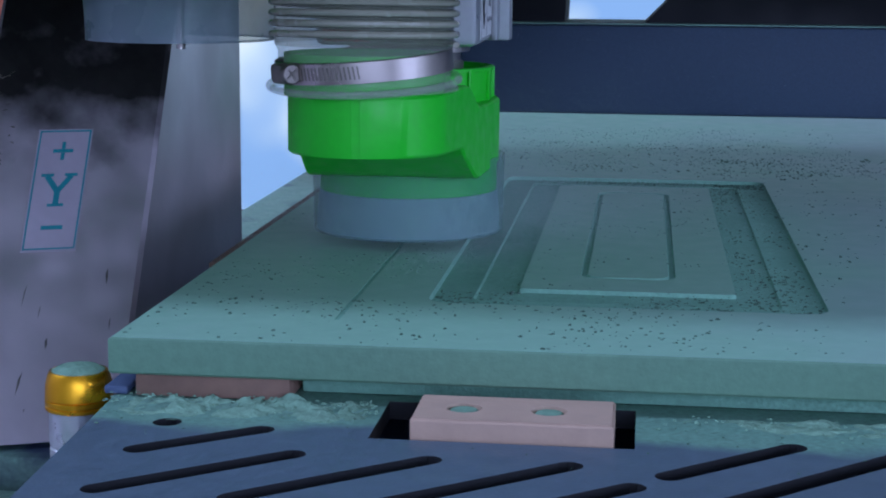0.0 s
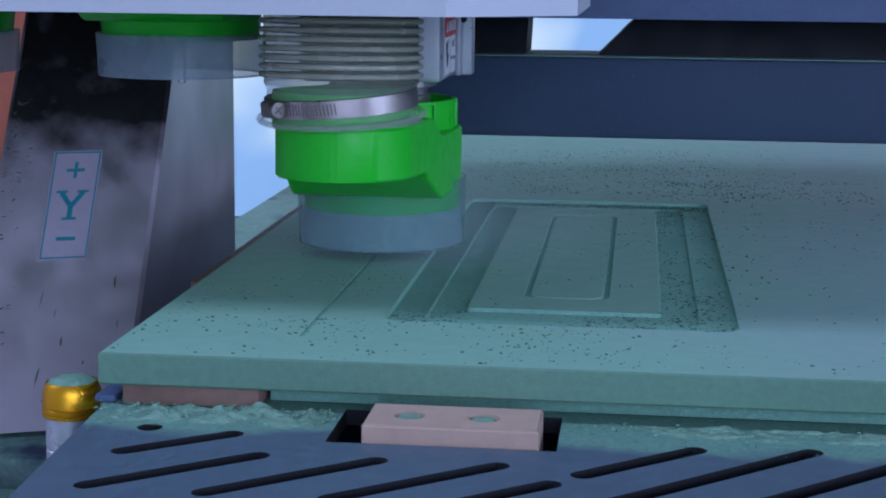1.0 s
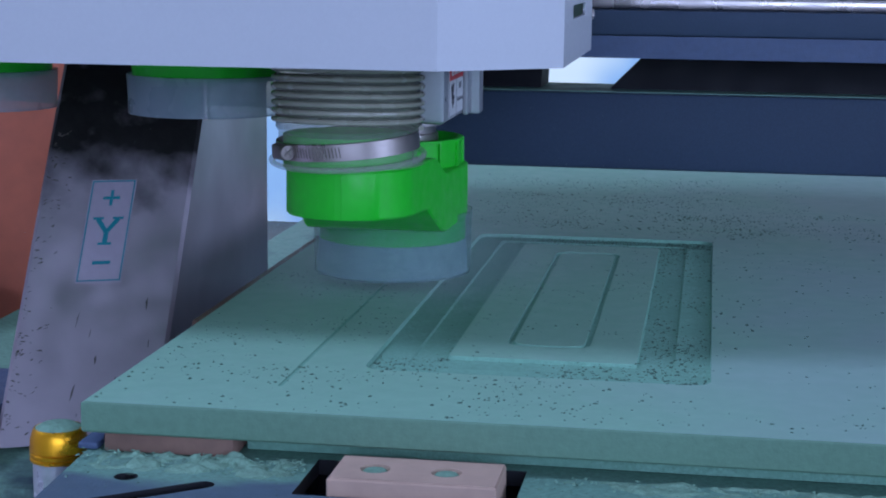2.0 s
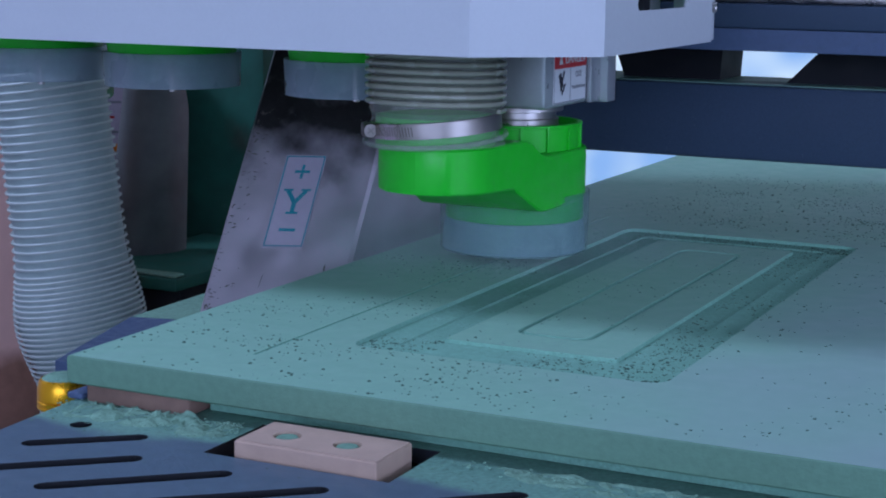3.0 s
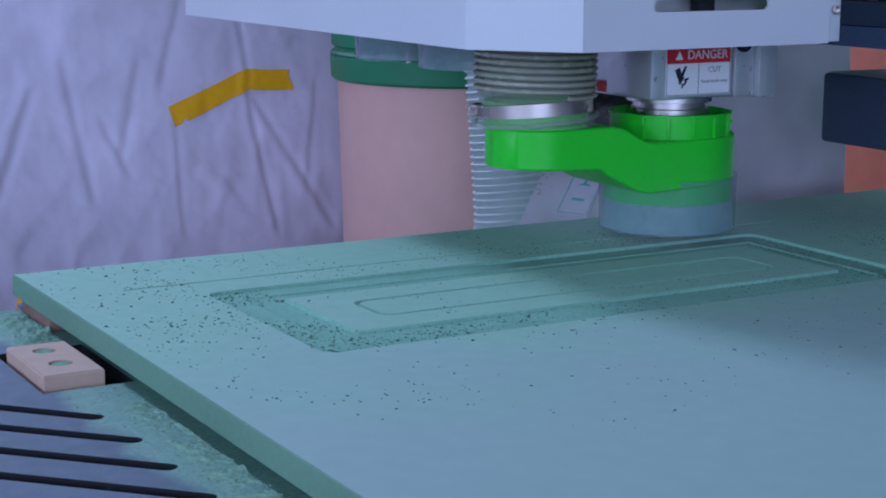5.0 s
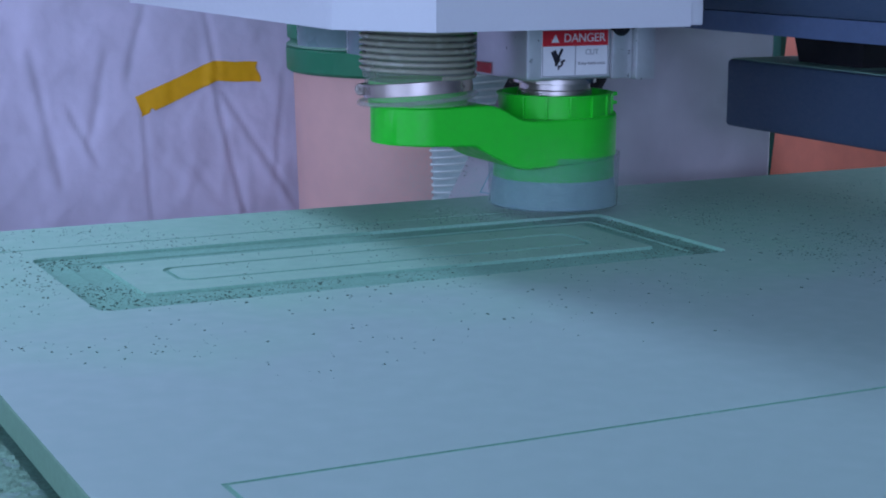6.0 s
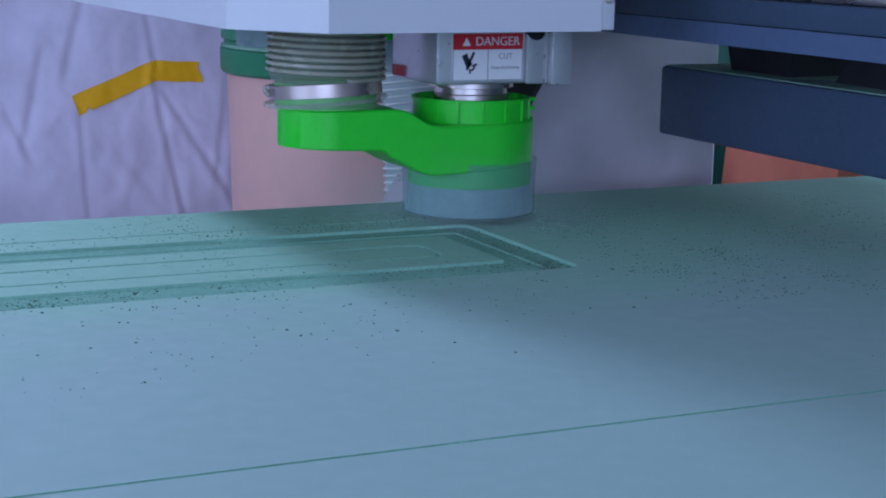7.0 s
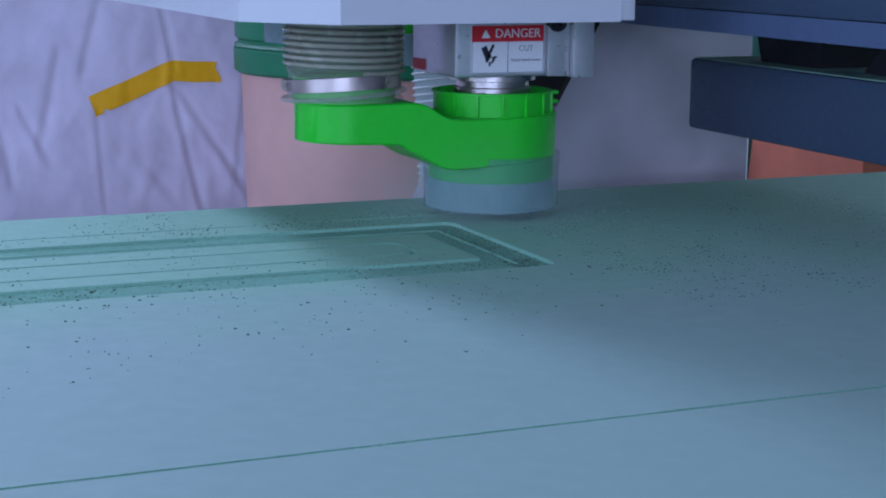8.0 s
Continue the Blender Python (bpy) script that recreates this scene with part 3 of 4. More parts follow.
part("plus_mark", bm, M_TEAL, plate)
part("minus_mark", box(bmesh.new(), -0.008, 0.008, -0.0325, -0.0293, 0.0017, 0.0020, 0, SM), M_TEAL, plate)
bm = bmesh.new()
for b in ((-0.0135, -0.0040, 0.0105, 0.0128), (0.0040, 0.0135, 0.0105, 0.0128), (-0.0060, 0.0060, -0.0140, -0.0117), (-0.0022, 0.0022, -0.0117, 0.0000)):
    box(bm, *b, 0.0017, 0.0021, 0, SM)
for sgn in (-1, 1):
    rm = SM @ Matrix.Translation((sgn * 0.0045, 0.0045, 0)) @ Matrix.Rotation(sgn * -0.62, 4, "Z")
    box(bm, -0.0021, 0.0021, -0.0075, 0.0078, 0.00175, 0.00205, 0, rm)
part("letter", bm, M_TEAL, plate, smooth=0)


# head cover
cover = travels(thing("head_cover", (-0.1, 0.25, 1.034), "white powder-coated sheet cover over the spindle row", "machine cover"))
ZC, ZT = 1.034, 1.66
out = [(-0.505, 0.372), (-0.505, 0.118), (-0.43, 0.057), (0.181, 0.057), (0.2555, 0.119), (0.2555, 0.372)]
inn = [(-0.503, 0.372), (-0.503, 0.119), (-0.4293, 0.059), (0.1803, 0.059), (0.2535, 0.120), (0.2535, 0.372)]
bm = bmesh.new()
for a in range(4):
    pts = (out[a], out[a + 1], inn[a + 1], inn[a])
    lo = [bm.verts.new((x, y, ZC)) for x, y in pts]
    hi = [bm.verts.new((x, y, ZT)) for x, y in pts]
    for k in range(4):
        bm.faces.new((lo[k], lo[(k + 1) % 4], hi[(k + 1) % 4], hi[k]))
    bm.faces.new(lo), bm.faces.new(hi)
bmesh.ops.remove_doubles(bm, verts=bm.verts, dist=1e-5)
part("front_panel", bm, M_WHITE, cover, smooth=20)
bm = bmesh.new()
sl = [(0.119 - 0.0, ZC), (0.372, ZC), (0.372, ZT), (0.119, ZT)]
hole = capsule(0.1915, 1.0687, 0.2995, 1.0687, 0.0048)
holed_plate(bm, sl, [hole], 0.0, 0.002)
bmesh.ops.transform(bm, matrix=Matrix(((0, 0, 1, 0.2555), (1, 0, 0, 0), (0, 1, 0, 0), (0, 0, 0, 1))), verts=bm.verts)
part("side_panel", bm, M_WHITE, cover, "white side sheet with a slot", smooth=20)
bm = box(bmesh.new(), 0.222, 0.2535, 0.372, 0.3865, ZC + 0.001, ZT, 0.001)
part("rear_flange", bm, M_WHITE, cover)
bm = lathe(bmesh.new(), [(0.0042, 0.0), (0.0042, 0.0025), (0.0030, 0.0030), (0.0018, 0.0012), (0.0, 0.0012)], 0, 0, 16)
bmesh.ops.transform(bm, matrix=Matrix.Translation((0.2536, 0.3795, 1.062)) @ Matrix.Rotation(math.pi / 2, 4, "Y"), verts=bm.verts)
part("socket_bolt", bm, M_CHROME, cover)
part("back_plate", box(bmesh.new(), -0.50, 0.10, 0.400, 0.470, 1.04, ZT, 0.003), M_GREYSHEET, cover, "grey slide plate behind the spindles")
part("top_panel", box(bmesh.new(), -0.503, 0.2535, 0.06, 0.49, ZT + 0.001, ZT + 0.003), M_WHITE, cover)
part("slot_backing", box(bmesh.new(), 0.215, 0.225, 0.16, 0.33, 1.05, 1.09, 0.001), M_ALU, cover)
part("slot_stud", box(bmesh.new(), 0.226, 0.240, 0.245, 0.262, 1.055, 1.08, 0.003), M_BLACK, cover)


# spindles
def spindle(sx, zlift, tagline):
    sp = travels(thing("spindle_motor", (sx, 0.322, 0.964 + zlift), tagline, "spindle", "spindles of the head"))
    bm = box(bmesh.new(), sx - 0.051, sx + 0.051, 0.262, 0.3715, 0.9805 + zlift, 1.25 + zlift, 0.004)
    body = part("housing", bm, M_ALU, sp, "square grey aluminium housing")
    bm = box(bmesh.new(), sx - 0.062, sx + 0.062, 0.3745, 0.3955, 0.9795 + zlift, 1.25 + zlift, 0.0015)
    part("slide_flange", bm, M_ALU, sp)
    part("rib", box(bmesh.new(), sx + 0.0512, sx + 0.0555, 0.352, 0.374, 0.9805 + zlift, 1.25 + zlift, 0.001), M_ALU, sp)
    part("collet_nut", lathe(bmesh.new(), [(0.020, 0.955), (0.033, 0.957), (0.036, 0.960), (0.036, 0.968), (0.034, 0.969), (0.034, 0.974), (0.040, 0.975), (0.040, 0.9802)], sx, 0.322, 40) if not zlift else lathe(bmesh.new(), [(0.02, 0.955 + zlift), (0.036, 0.960 + zlift), (0.036, 0.9802 + zlift)], sx, 0.322, 32), M_CHROME, sp, "polished steel nose")
    part("cutter", lathe(bmesh.new(), [(0.0, 0.8505 + zlift), (0.003, 0.8505 + zlift), (0.003, 0.90 + zlift), (0.010, 0.92 + zlift), (0.012, 0.955 + zlift)], sx, 0.322, 20), M_CHROME, sp)
    return sp, body


SPX = (0.103, -0.051, -0.246, -0.400)
LIFT = 0.123
sp0, body0 = spindle(SPX[0], 0.0, "grey square spindle motor lowered onto the board, danger label")
for sx in SPX[1:]:
    spindle(sx, LIFT, "grey square spindle motor raised inside the cover")
# danger label on the lowered spindle
LM = Matrix.Translation((0.1542, 0.3135, 1.0055)) @ Matrix(((0, 0, 1, 0), (1, 0, 0, 0), (0, 1, 0, 0), (0, 0, 0, 1)))
lab = part("danger_label", box(bmesh.new(), -0.036, 0.036, -0.0215, 0.0215, 0.0001, 0.0005, 0, LM), M_LABEL, sp0, "red and white danger label")
part("red_band", box(bmesh.new(), -0.0355, 0.0355, 0.0068, 0.0212, 0.0006, 0.0008, 0, LM), M_RED, lab)
part("danger_word", letters("DANGER", 0.0112, LM @ Matrix.Translation((0.0095, 0.0139, 0.0011)), 0.0002), M_LABEL, lab, smooth=0)
bm = bmesh.new()
lo, hi = [[bm.verts.new(LM @ Vector((x, y, z))) for x, y in ((-0.0262, 0.0102), (-0.0178, 0.0102), (-0.022, 0.0178))] for z in (0.00085, 0.0012)]
bm.faces.new(hi)
for k in range(3):
    bm.faces.new((lo[k], lo[(k + 1) % 3], hi[(k + 1) % 3], hi[k]))
part("warning_triangle", bm, M_LABEL, lab, smooth=0)
bm = bmesh.new()
for b in ((-0.0355, 0.0355, -0.0212, -0.0206), (-0.0355, -0.0349, -0.0206, 0.0068), (0.0349, 0.0355, -0.0206, 0.0068), (-0.0004, 0.0004, -0.0206, 0.0068)):
    box(bm, *b, 0.0006, 0.0008, 0, LM)
part("label_lines", bm, M_GREYINK, lab, smooth=0)
part("cut_word", letters("CUT", 0.0072, LM @ Matrix.Translation((0.0178, 0.0005, 0.0009)), 0.0002), M_GREYINK, lab, smooth=0)
part("small_print", letters("Keep hands away", 0.0042, LM @ Matrix.Translation((0.0178, -0.0096, 0.0009)), 0.0002), M_GREYINK, lab, smooth=0)
bm = bmesh.new()
for dx, dy, w, h, a in ((-0.0215, -0.0030, 0.0028, 0.0120, 24), (-0.0170, -0.0010, 0.0013, 0.0120, -28), (-0.0192, -0.0080, 0.0012, 0.0080, -35), (-0.0135, -0.0072, 0.0010, 0.0050, -70), (-0.0148, -0.0105, 0.0009, 0.0046, -40), (-0.0180, -0.0128, 0.0009, 0.0042, 0)):
    box(bm, -w, w, -h / 2, h / 2, 0.0006, 0.0009, 0, LM @ Matrix.Translation((dx, dy, 0)) @ Matrix.Rotation(radians(a), 4, "Z"))
part("cut_symbol", bm, M_INK, lab, smooth=0)
bm = lathe(bmesh.new(), [(0.0095, 0.0), (0.0095, 0.006), (0.0080, 0.0075), (0.0045, 0.0075), (0.0045, 0.0045), (0.0, 0.0045)], 0, 0, 20)
bmesh.ops.transform(bm, matrix=Matrix.Translation((0.1545, 0.3605, 1.0300)) @ Matrix.Rotation(math.pi / 2, 4, "Y"), verts=bm.verts)
part("cap_screw", bm, M_BLACK, sp0, "black cap screw")
# small red label on the far side of the housing
FM = Matrix.Translation((0.074, 0.2616, 0.987)) @ Matrix(((1, 0, 0, 0), (0, 0, -1, 0), (0, 1, 0, 0), (0, 0, 0, 1)))
part("side_label", box(bmesh.new(), -0.017, 0.012, -0.004, 0.006, 0.0001, 0.0005, 0, FM), M_RED, sp0, "small red label")


# dust shoes
def hull_half(y, x0, y0, r0, x1, y1, r1):
    """Left and right x of the outline round two circles, at y."""
    lo, hi = 9, -9
    for k in np.linspace(0, 1, 241):
        cx, cy, r = x0 + (x1 - x0) * k, y0 + (y1 - y0) * k, r0 + (r1 - r0) * k
        if abs(y - cy) < r:
            h = math.sqrt(r * r - (y - cy) ** 2)
            lo, hi = min(lo, cx - h), max(hi, cx + h)
    return lo, hi


def lerp(tab, y):
    for (a, za), (b, zb) in zip(tab, tab[1:]):
        if a <= y <= b:
            return za + (zb - za) * (y - a) / (b - a)
    return tab[0][1] if y < tab[0][0] else tab[-1][1]


def dust_shoe(sx, zl, tagline):
    sh_ = travels(thing("dust_shoe", (sx, 0.322, 0.857 + zl), tagline, "dust shoe", "dust shoes of the head"))
    px, py, pr = sx - 0.003, 0.180, 0.0470
    y0, y1 = py - pr, 0.322 + 0.0600
    ys = [y0 + (y1 - y0) * (0.5 - 0.5 * math.cos(math.pi * i / 96)) for i in range(97)]
    ys[0] += 0.0004
    ys[-1] -= 0.0004
    top = [(y0, 0.9585), (0.226, 0.9595), (0.236, 0.9575), (0.256, 0.9455), (0.268, 0.9435), (y1, 0.9455)]
    bot = [(y0, 0.9245), (0.213, 0.9225), (0.2195, 0.9175), (0.252, 0.9005), (0.262, 0.8985), (y1, 0.9055)]
    bm = bmesh.new()
    rows = []
    for y in ys:
        a, b = hull_half(y, px, py, pr, sx, 0.322, 0.0600)
        zt, zb = lerp(top, y) + zl, lerp(bot, y) + zl
        e = min(0.0015, (b - a) * 0.2)
        rows.append([bm.verts.new(p) for p in ((a + e, y, zb), (b - e, y, zb), (b, y, zb + e), (b, y, zt - e), (b - e, y, zt), (a + e, y, zt), (a, y, zt - e), (a, y, zb + e))])
    for a, b in zip(rows, rows[1:]):
        for k in range(8):
            bm.faces.new((a[k], a[(k + 1) % 8], b[(k + 1) % 8], b[k]))
    bm.faces.new(rows[0]), bm.faces.new(rows[-1][::-1])
    body = part("body", bm, M_GREEN, sh_, "bright green moulded plastic body", smooth=28)
    zs = zl - (0.0115 if zl else 0.0)
    zk = 0.9000 if zl else 0.9075
    part("skirt", lathe(bmesh.new(), [(0.0628, zk + zs), (0.0640, zk - 0.0003 + zs), (0.0636, 0.893 + zs), (0.0630, 0.87 + zl), (0.0628, 0.857 + zl), (0.0620, 0.857 + zl), (0.0620, 0.8585 + zl)], sx, 0.322, 72), M_SKIRT2 if zl else M_SKIRT, sh_, "cloudy translucent vinyl skirt")
    if not zl:
        part("inner_curtain", lathe(bmesh.new(), [(0.0590, 0.8838), (0.0606, 0.868), (0.0606, 0.8575), (0.0590, 0.8575), (0.0575, 0.8838)], sx, 0.322, 64), M_LINER, sh_, "dusty grey-green inner curtain")
    part("inner_ring", lathe(bmesh.new(), [(0.0586 + (0.003 if zl else 0), 0.9085 + zl), (0.0586, 0.8842 + zl), (0.056, 0.8842 + zl), (0.056, 0.9085 + zl)], sx, 0.322, 64), M_GREEN, sh_)
    bm = lathe(bmesh.new(), [(0.0545, 0.9425 + zl), (0.0545, 0.9655 + zl), (0.0518, 0.9655 + zl), (0.0518, 0.9425 + zl)], sx, 0.322, 64)
    col = part("collar", bm, M_GREEN, sh_)
    for a in (-62, -38, -14, 10, 34, 60):
        rm = Matrix.Translation((sx, 0.322, 0)) @ Matrix.Rotation(radians(a), 4, "Z")
        part("rib", box(bmesh.new(), 0.0542, 0.0566, -0.0012, 0.0012, 0.9425 + zl, 0.9650 + zl, 0.0003, rm), M_GREEN, col)
    lm = Matrix.Translation((sx, 0.322, 0)) @ Matrix.Rotation(radians(78), 4, "Z")
    part("latch", box(bmesh.new(), 0.0548, 0.0625, -0.0060, 0.0060, 0.9520 + zl, 0.9555 + zl, 0.0012, lm), M_GREEN, col)
    part("latch", box(bmesh.new(), 0.0566, 0.0635, -0.0035, 0.0035, 0.9600 + zl, 0.9640 + zl, 0.0012, lm), M_GREEN, col)
    part("rim", lathe(bmesh.new(), [(0.0545, 0.9628 + zl), (0.0562, 0.9632 + zl), (0.0562, 0.9652 + zl), (0.0545, 0.9656 + zl)], sx, 0.322, 64), M_GREEN, col)
    part("hose_spigot", lathe(bmesh.new(), [(0.0462, 0.957 + zl), (0.0462, 0.981 + zl), (0.0435, 0.981 + zl), (0.0435, 0.957 + zl)], sx - 0.0055, 0.178, 48), M_GREEN, sh_)
    return sh_


dust_shoe(SPX[0], 0.0, "bright green dust shoe lowered to the board with translucent skirt")
for sx in SPX[1:]:
    dust_shoe(sx, LIFT, "green dust shoe raised under the cover with cloudy skirt")

# suction hose with its clamp
HX, HY = 0.0975, 0.178
hose = travels(thing("suction_hose", (HX, HY, 0.957), "clear ribbed suction hose clamped on the green shoe", "hose"))
part("sleeve", lathe(bmesh.new(), [(0.0545, 0.9600), (0.0535, 0.9620), (0.0500, 0.9645), (0.0495, 0.9825), (0.0512, 0.9855)], HX, HY, 48), M_SLEEVE, hose, "clear hose end over the spigot")
part("wall", lathe(bmesh.new(), [(0.0512, 0.9855), (0.0515, 0.9865), (0.0515, 1.25)], HX, HY, 48), M_HOSE, hose, "clear vinyl wall")
pitch, r0 = 0.0059, 0.0530
bm = tube(bmesh.new(), [(HX + r0 * math.cos(a), HY + r0 * math.sin(a), 0.9870 + pitch * a / (2 * math.pi) - 0.0022 * math.sin(a + 0.6)) for a in np.linspace(0, 2 * math.pi * 26, 26 * 40)], 0.0019, 8)
part("spiral_rib", bm, M_RIB, hose, "raised grey spiral rib")
lip = part("end_lip", tube(bmesh.new(), [(HX + 0.0545 * math.cos(a), HY + 0.0545 * math.sin(a), 0.9645 + 0.0045 * math.sin(a + 0.35)) for a in np.linspace(0, 2 * math.pi, 60)], 0.0022, 8), M_SLEEVE, hose, "flared clear hose end")
TILT = Matrix.Translation((HX, HY, 0.9745)) @ Matrix.Rotation(radians(2.6), 4, "X") @ Matrix.Rotation(radians(-4.0), 4, "Y") @ Matrix.Translation((-HX, -HY, -0.971))
clamp = travels(thing("hose_clamp", (HX, HY, 0.963), "steel worm-drive hose clamp", "clamp"))
bm = lathe(bmesh.new(), [(0.0505, 0.9655), (0.0512, 0.965), (0.0512, 0.9765), (0.0505, 0.977), (0.0505, 0.9655)], HX, HY, 72)
bmesh.ops.transform(bm, matrix=TILT, verts=bm.verts)
part("band", bm, M_BAND, clamp, "shiny steel band")
A0 = math.atan2(0.143 - HY, 0.057 - HX)
for i in range(17):
    rm = TILT @ Matrix.Translation((HX, HY, 0.971)) @ Matrix.Rotation(A0 + 0.19 + i * 0.048, 4, "Z") @ Matrix.Rotation(0.12, 4, "X")
    part("thread_slot", box(bmesh.new(), 0.0509, 0.05135, -0.0005, 0.0005, -0.0036, 0.0036, 0, rm), M_SCUFF, clamp)
rm = TILT @ Matrix.Translation((HX, HY, 0.9715)) @ Matrix.Rotation(A0, 4, "Z")
part("screw_housing", box(bmesh.new(), 0.0506, 0.0580, -0.0075, 0.0075, -0.0058, 0.0058, 0.0028, rm), M_SCREW, clamp)
bm = lathe(bmesh.new(), [(0.0, -0.012), (0.0050, -0.012), (0.0058, -0.011), (0.0058, -0.007), (0.004, -0.006)], 0, 0, 12)
bmesh.ops.transform(bm, matrix=rm @ Matrix.Translation((0.0540, 0.0, 0.0)) @ Matrix.Rotation(-math.pi / 2, 4, "X") @ Matrix.Rotation(math.pi, 4, "Y"), verts=bm.verts)
screw = part("screw_head", bm, M_SCREW, clamp, "slotted screw head")
for a in (0, 90):
    sm = rm @ Matrix.Translation((0.0540, 0.0122, 0.0)) @ Matrix.Rotation(radians(a + 35), 4, "Y")
    part("screw_slot", box(bmesh.new(), -0.0034, 0.0034, -0.0004, 0.0004, -0.0006, 0.0006, 0, sm), M_SCUFF, screw)

# pale hose hanging from the head beside the bed
hang = travels(thing("hanging_hose", (-0.55, 0.63, 0.0), "pale ribbed extraction hose hanging beside the bed", "hose"))


def hang_axis(k):
    lean = 1.5 * max(0.0, min(k, 0.55) - 0.33) ** 2 + 0.66 * max(0.0, k - 0.55)
    return Vector((-0.624 + 0.084 * k + 0.04 * k * k + lean, 0.600 + 0.033 * k, 1.04 - 1.04 * k))


def hang_radius(k):
    """The hose bulges where it kinks, then narrows into its sleeve."""
    return 0.0645 + 0.011 * math.exp(-((k - 0.36) / 0.055) ** 2) - 0.016 * min(1.0, max(0.0, (k - 0.44) / 0.14))


bm = bmesh.new()
rows = []
for k in np.linspace(0, 0.97, 90):
    c, rr = hang_axis(k), hang_radius(k)
    rows.append([bm.verts.new((c.x + rr * math.cos(a), c.y + rr * math.sin(a), c.z)) for a in np.linspace(0, 2 * math.pi, 40, endpoint=False)])
for a, b in zip(rows, rows[1:]):
    for j in range(40):
        bm.faces.new((a[j], a[(j + 1) % 40], b[(j + 1) % 40], b[j]))
part("wall", bm, M_HOSE2, hang, "dusty clear wall")
pts = []
k, a = 0.0, 0.0
while k < 0.455:
    c, rr = hang_axis(k), hang_radius(k) + 0.001
    sag = 0.011 + 0.020 * max(0.0, k - 0.25)
    pts.append((c.x + rr * math.cos(a), c.y + rr * math.sin(a), c.z + sag * (0.9 * math.cos(a) + 0.43 * math.sin(a)) if k > 0.022 else c.z))
    a += 2 * math.pi / 36
    k += (0.0098 if k < 0.30 else 0.0064) / 1.04 / 36
part("spiral_rib", tube(bmesh.new(), pts, 0.0018, 6), M_RIB2, hang, "pale spiral rib")


# ---- background beside the machine ----
# drum
drum = thing("plastic_drum", (-0.955, 0.985, 0.0), "faded pink plastic drum with a dark green lid", "drum")
part("body", lathe(bmesh.new(), [(0.165, 0.0), (0.17, 0.01), (0.186, 0.55), (0.197, 0.915), (0.190, 0.92)], -0.955, 0.985, 64), M_DRUM, drum, "stained pink plastic")
part("lid", lathe(bmesh.new(), [(0.203, 0.898), (0.207, 0.902), (0.208, 0.935), (0.201, 0.941), (0.201, 0.948), (0.206, 0.952), (0.206, 1.03), (0.20, 1.04), (0.0, 1.043)], -0.955, 0.985, 64), M_DRUMLID, drum, "dark green lid, dusty rim")
part("rim_dust", lathe(bmesh.new(), [(0.2015, 0.9415), (0.2068, 0.9385), (0.2075, 0.9395), (0.2050, 0.9425), (0.2015, 0.9435)], -0.955, 0.985, 64), M_DUST, drum, "pale dust on the lid's rim")


# creases of the sheeting: start, end (y, z), half width, height
CREASES = [(0.752, 0.850, 0.800, 0.630, 0.006, 0.0060), (0.764, 0.846, 0.905, 0.630, 0.007, 0.0065), (0.622, 0.800, 0.632, 0.640, 0.005, 0.0035), (0.500, 0.815, 0.535, 0.745, 0.006, 0.0045), (0.560, 0.905, 0.530, 0.770, 0.008, 0.0040), (0.735, 0.990, 0.752, 0.900, 0.006, 0.0045), (0.880, 0.860, 0.862, 0.700, 0.006, 0.0030), (0.690, 0.740, 0.760, 0.650, 0.010, 0.0040), (0.440, 0.900, 0.480, 0.700, 0.008, 0.0050), (0.380, 0.860, 0.300, 0.640, 0.009, 0.0060), (0.640, 1.040, 0.600, 0.880, 0.008, 0.0040)]


def fold_z(y, z):
    """Folds of the wrap, in metres of depth."""
    v = 0.012 * noise.noise((y * 3.0, z * 1.6, 0.3))
    # soft dents in two slanted directions, and fine crumpling
    for fy, fz, seed, h in ((5.0, 3.0, 2.0, 0.008), (4.5, 7.0, 7.0, 0.007), (11.0, 9.0, 11.0, 0.0055)):
        n = noise.noise((y * fy + z * fz * 0.6, z * fz - y * fy * 0.25, seed))
        v += h * (0.35 - min(0.35, abs(n)))
    v += 0.0022 * noise.noise((y * 24, z * 20, 3.0)) + 0.0009 * noise.noise((y * 60, z * 50, 5.0))
    for ya, za, yb, zb, w, h in CREASES:
        ly, lz = yb - ya, zb - za
        q = math.hypot(ly, lz)
        k = ((y - ya) * ly + (z - za) * lz) / (q * q)
        d = ((y - ya) * lz - (z - za) * ly) / q
        end = min(1.0, max(0.0, 1.0 - max(-k, k - 1.0) * q / 0.03))
        v -= 0.55 * h * end * (math.exp(-(d / w) ** 2) - 0.6 * math.exp(-((d - 1.6 * w) / (1.4 * w)) ** 2))
    return v


wrap = thing("wrapped_crate", (-1.6, 0.3, 0.0), "tall crate wrapped in creased white sheeting with yellow tape", "crate")
bm = bmesh.new()
ny, nz_ = 400, 290
G = []
for j in range(nz_ + 1):
    z = 1.45 * j / nz_
    row = []
    for i in range(ny + 1):
        y = -0.9 + 2.0 * i / ny
        row.append(bm.verts.new((-1.272 + fold_z(y, z), y, z)))
    G.append(row)
for j in range(nz_):
    for i in range(ny):
        bm.faces.new((G[j][i], G[j][i + 1], G[j + 1][i + 1], G[j + 1][i]))
part("sheeting", bm, M_CLOTH, wrap, "creased white sheeting", smooth=80)
part("crate_core", box(bmesh.new(), -1.95, -1.31, -0.9, 1.1, 0, 1.44, 0.01), M_CLOTH, wrap)
bm = bmesh.new()
tp = [((0.606, 0.840), (0.617, 0.806)), ((0.747, 0.897), (0.752, 0.862)), ((0.826, 0.893), (0.834, 0.858))]
n = 40
rt = random.Random(5)
prev = None
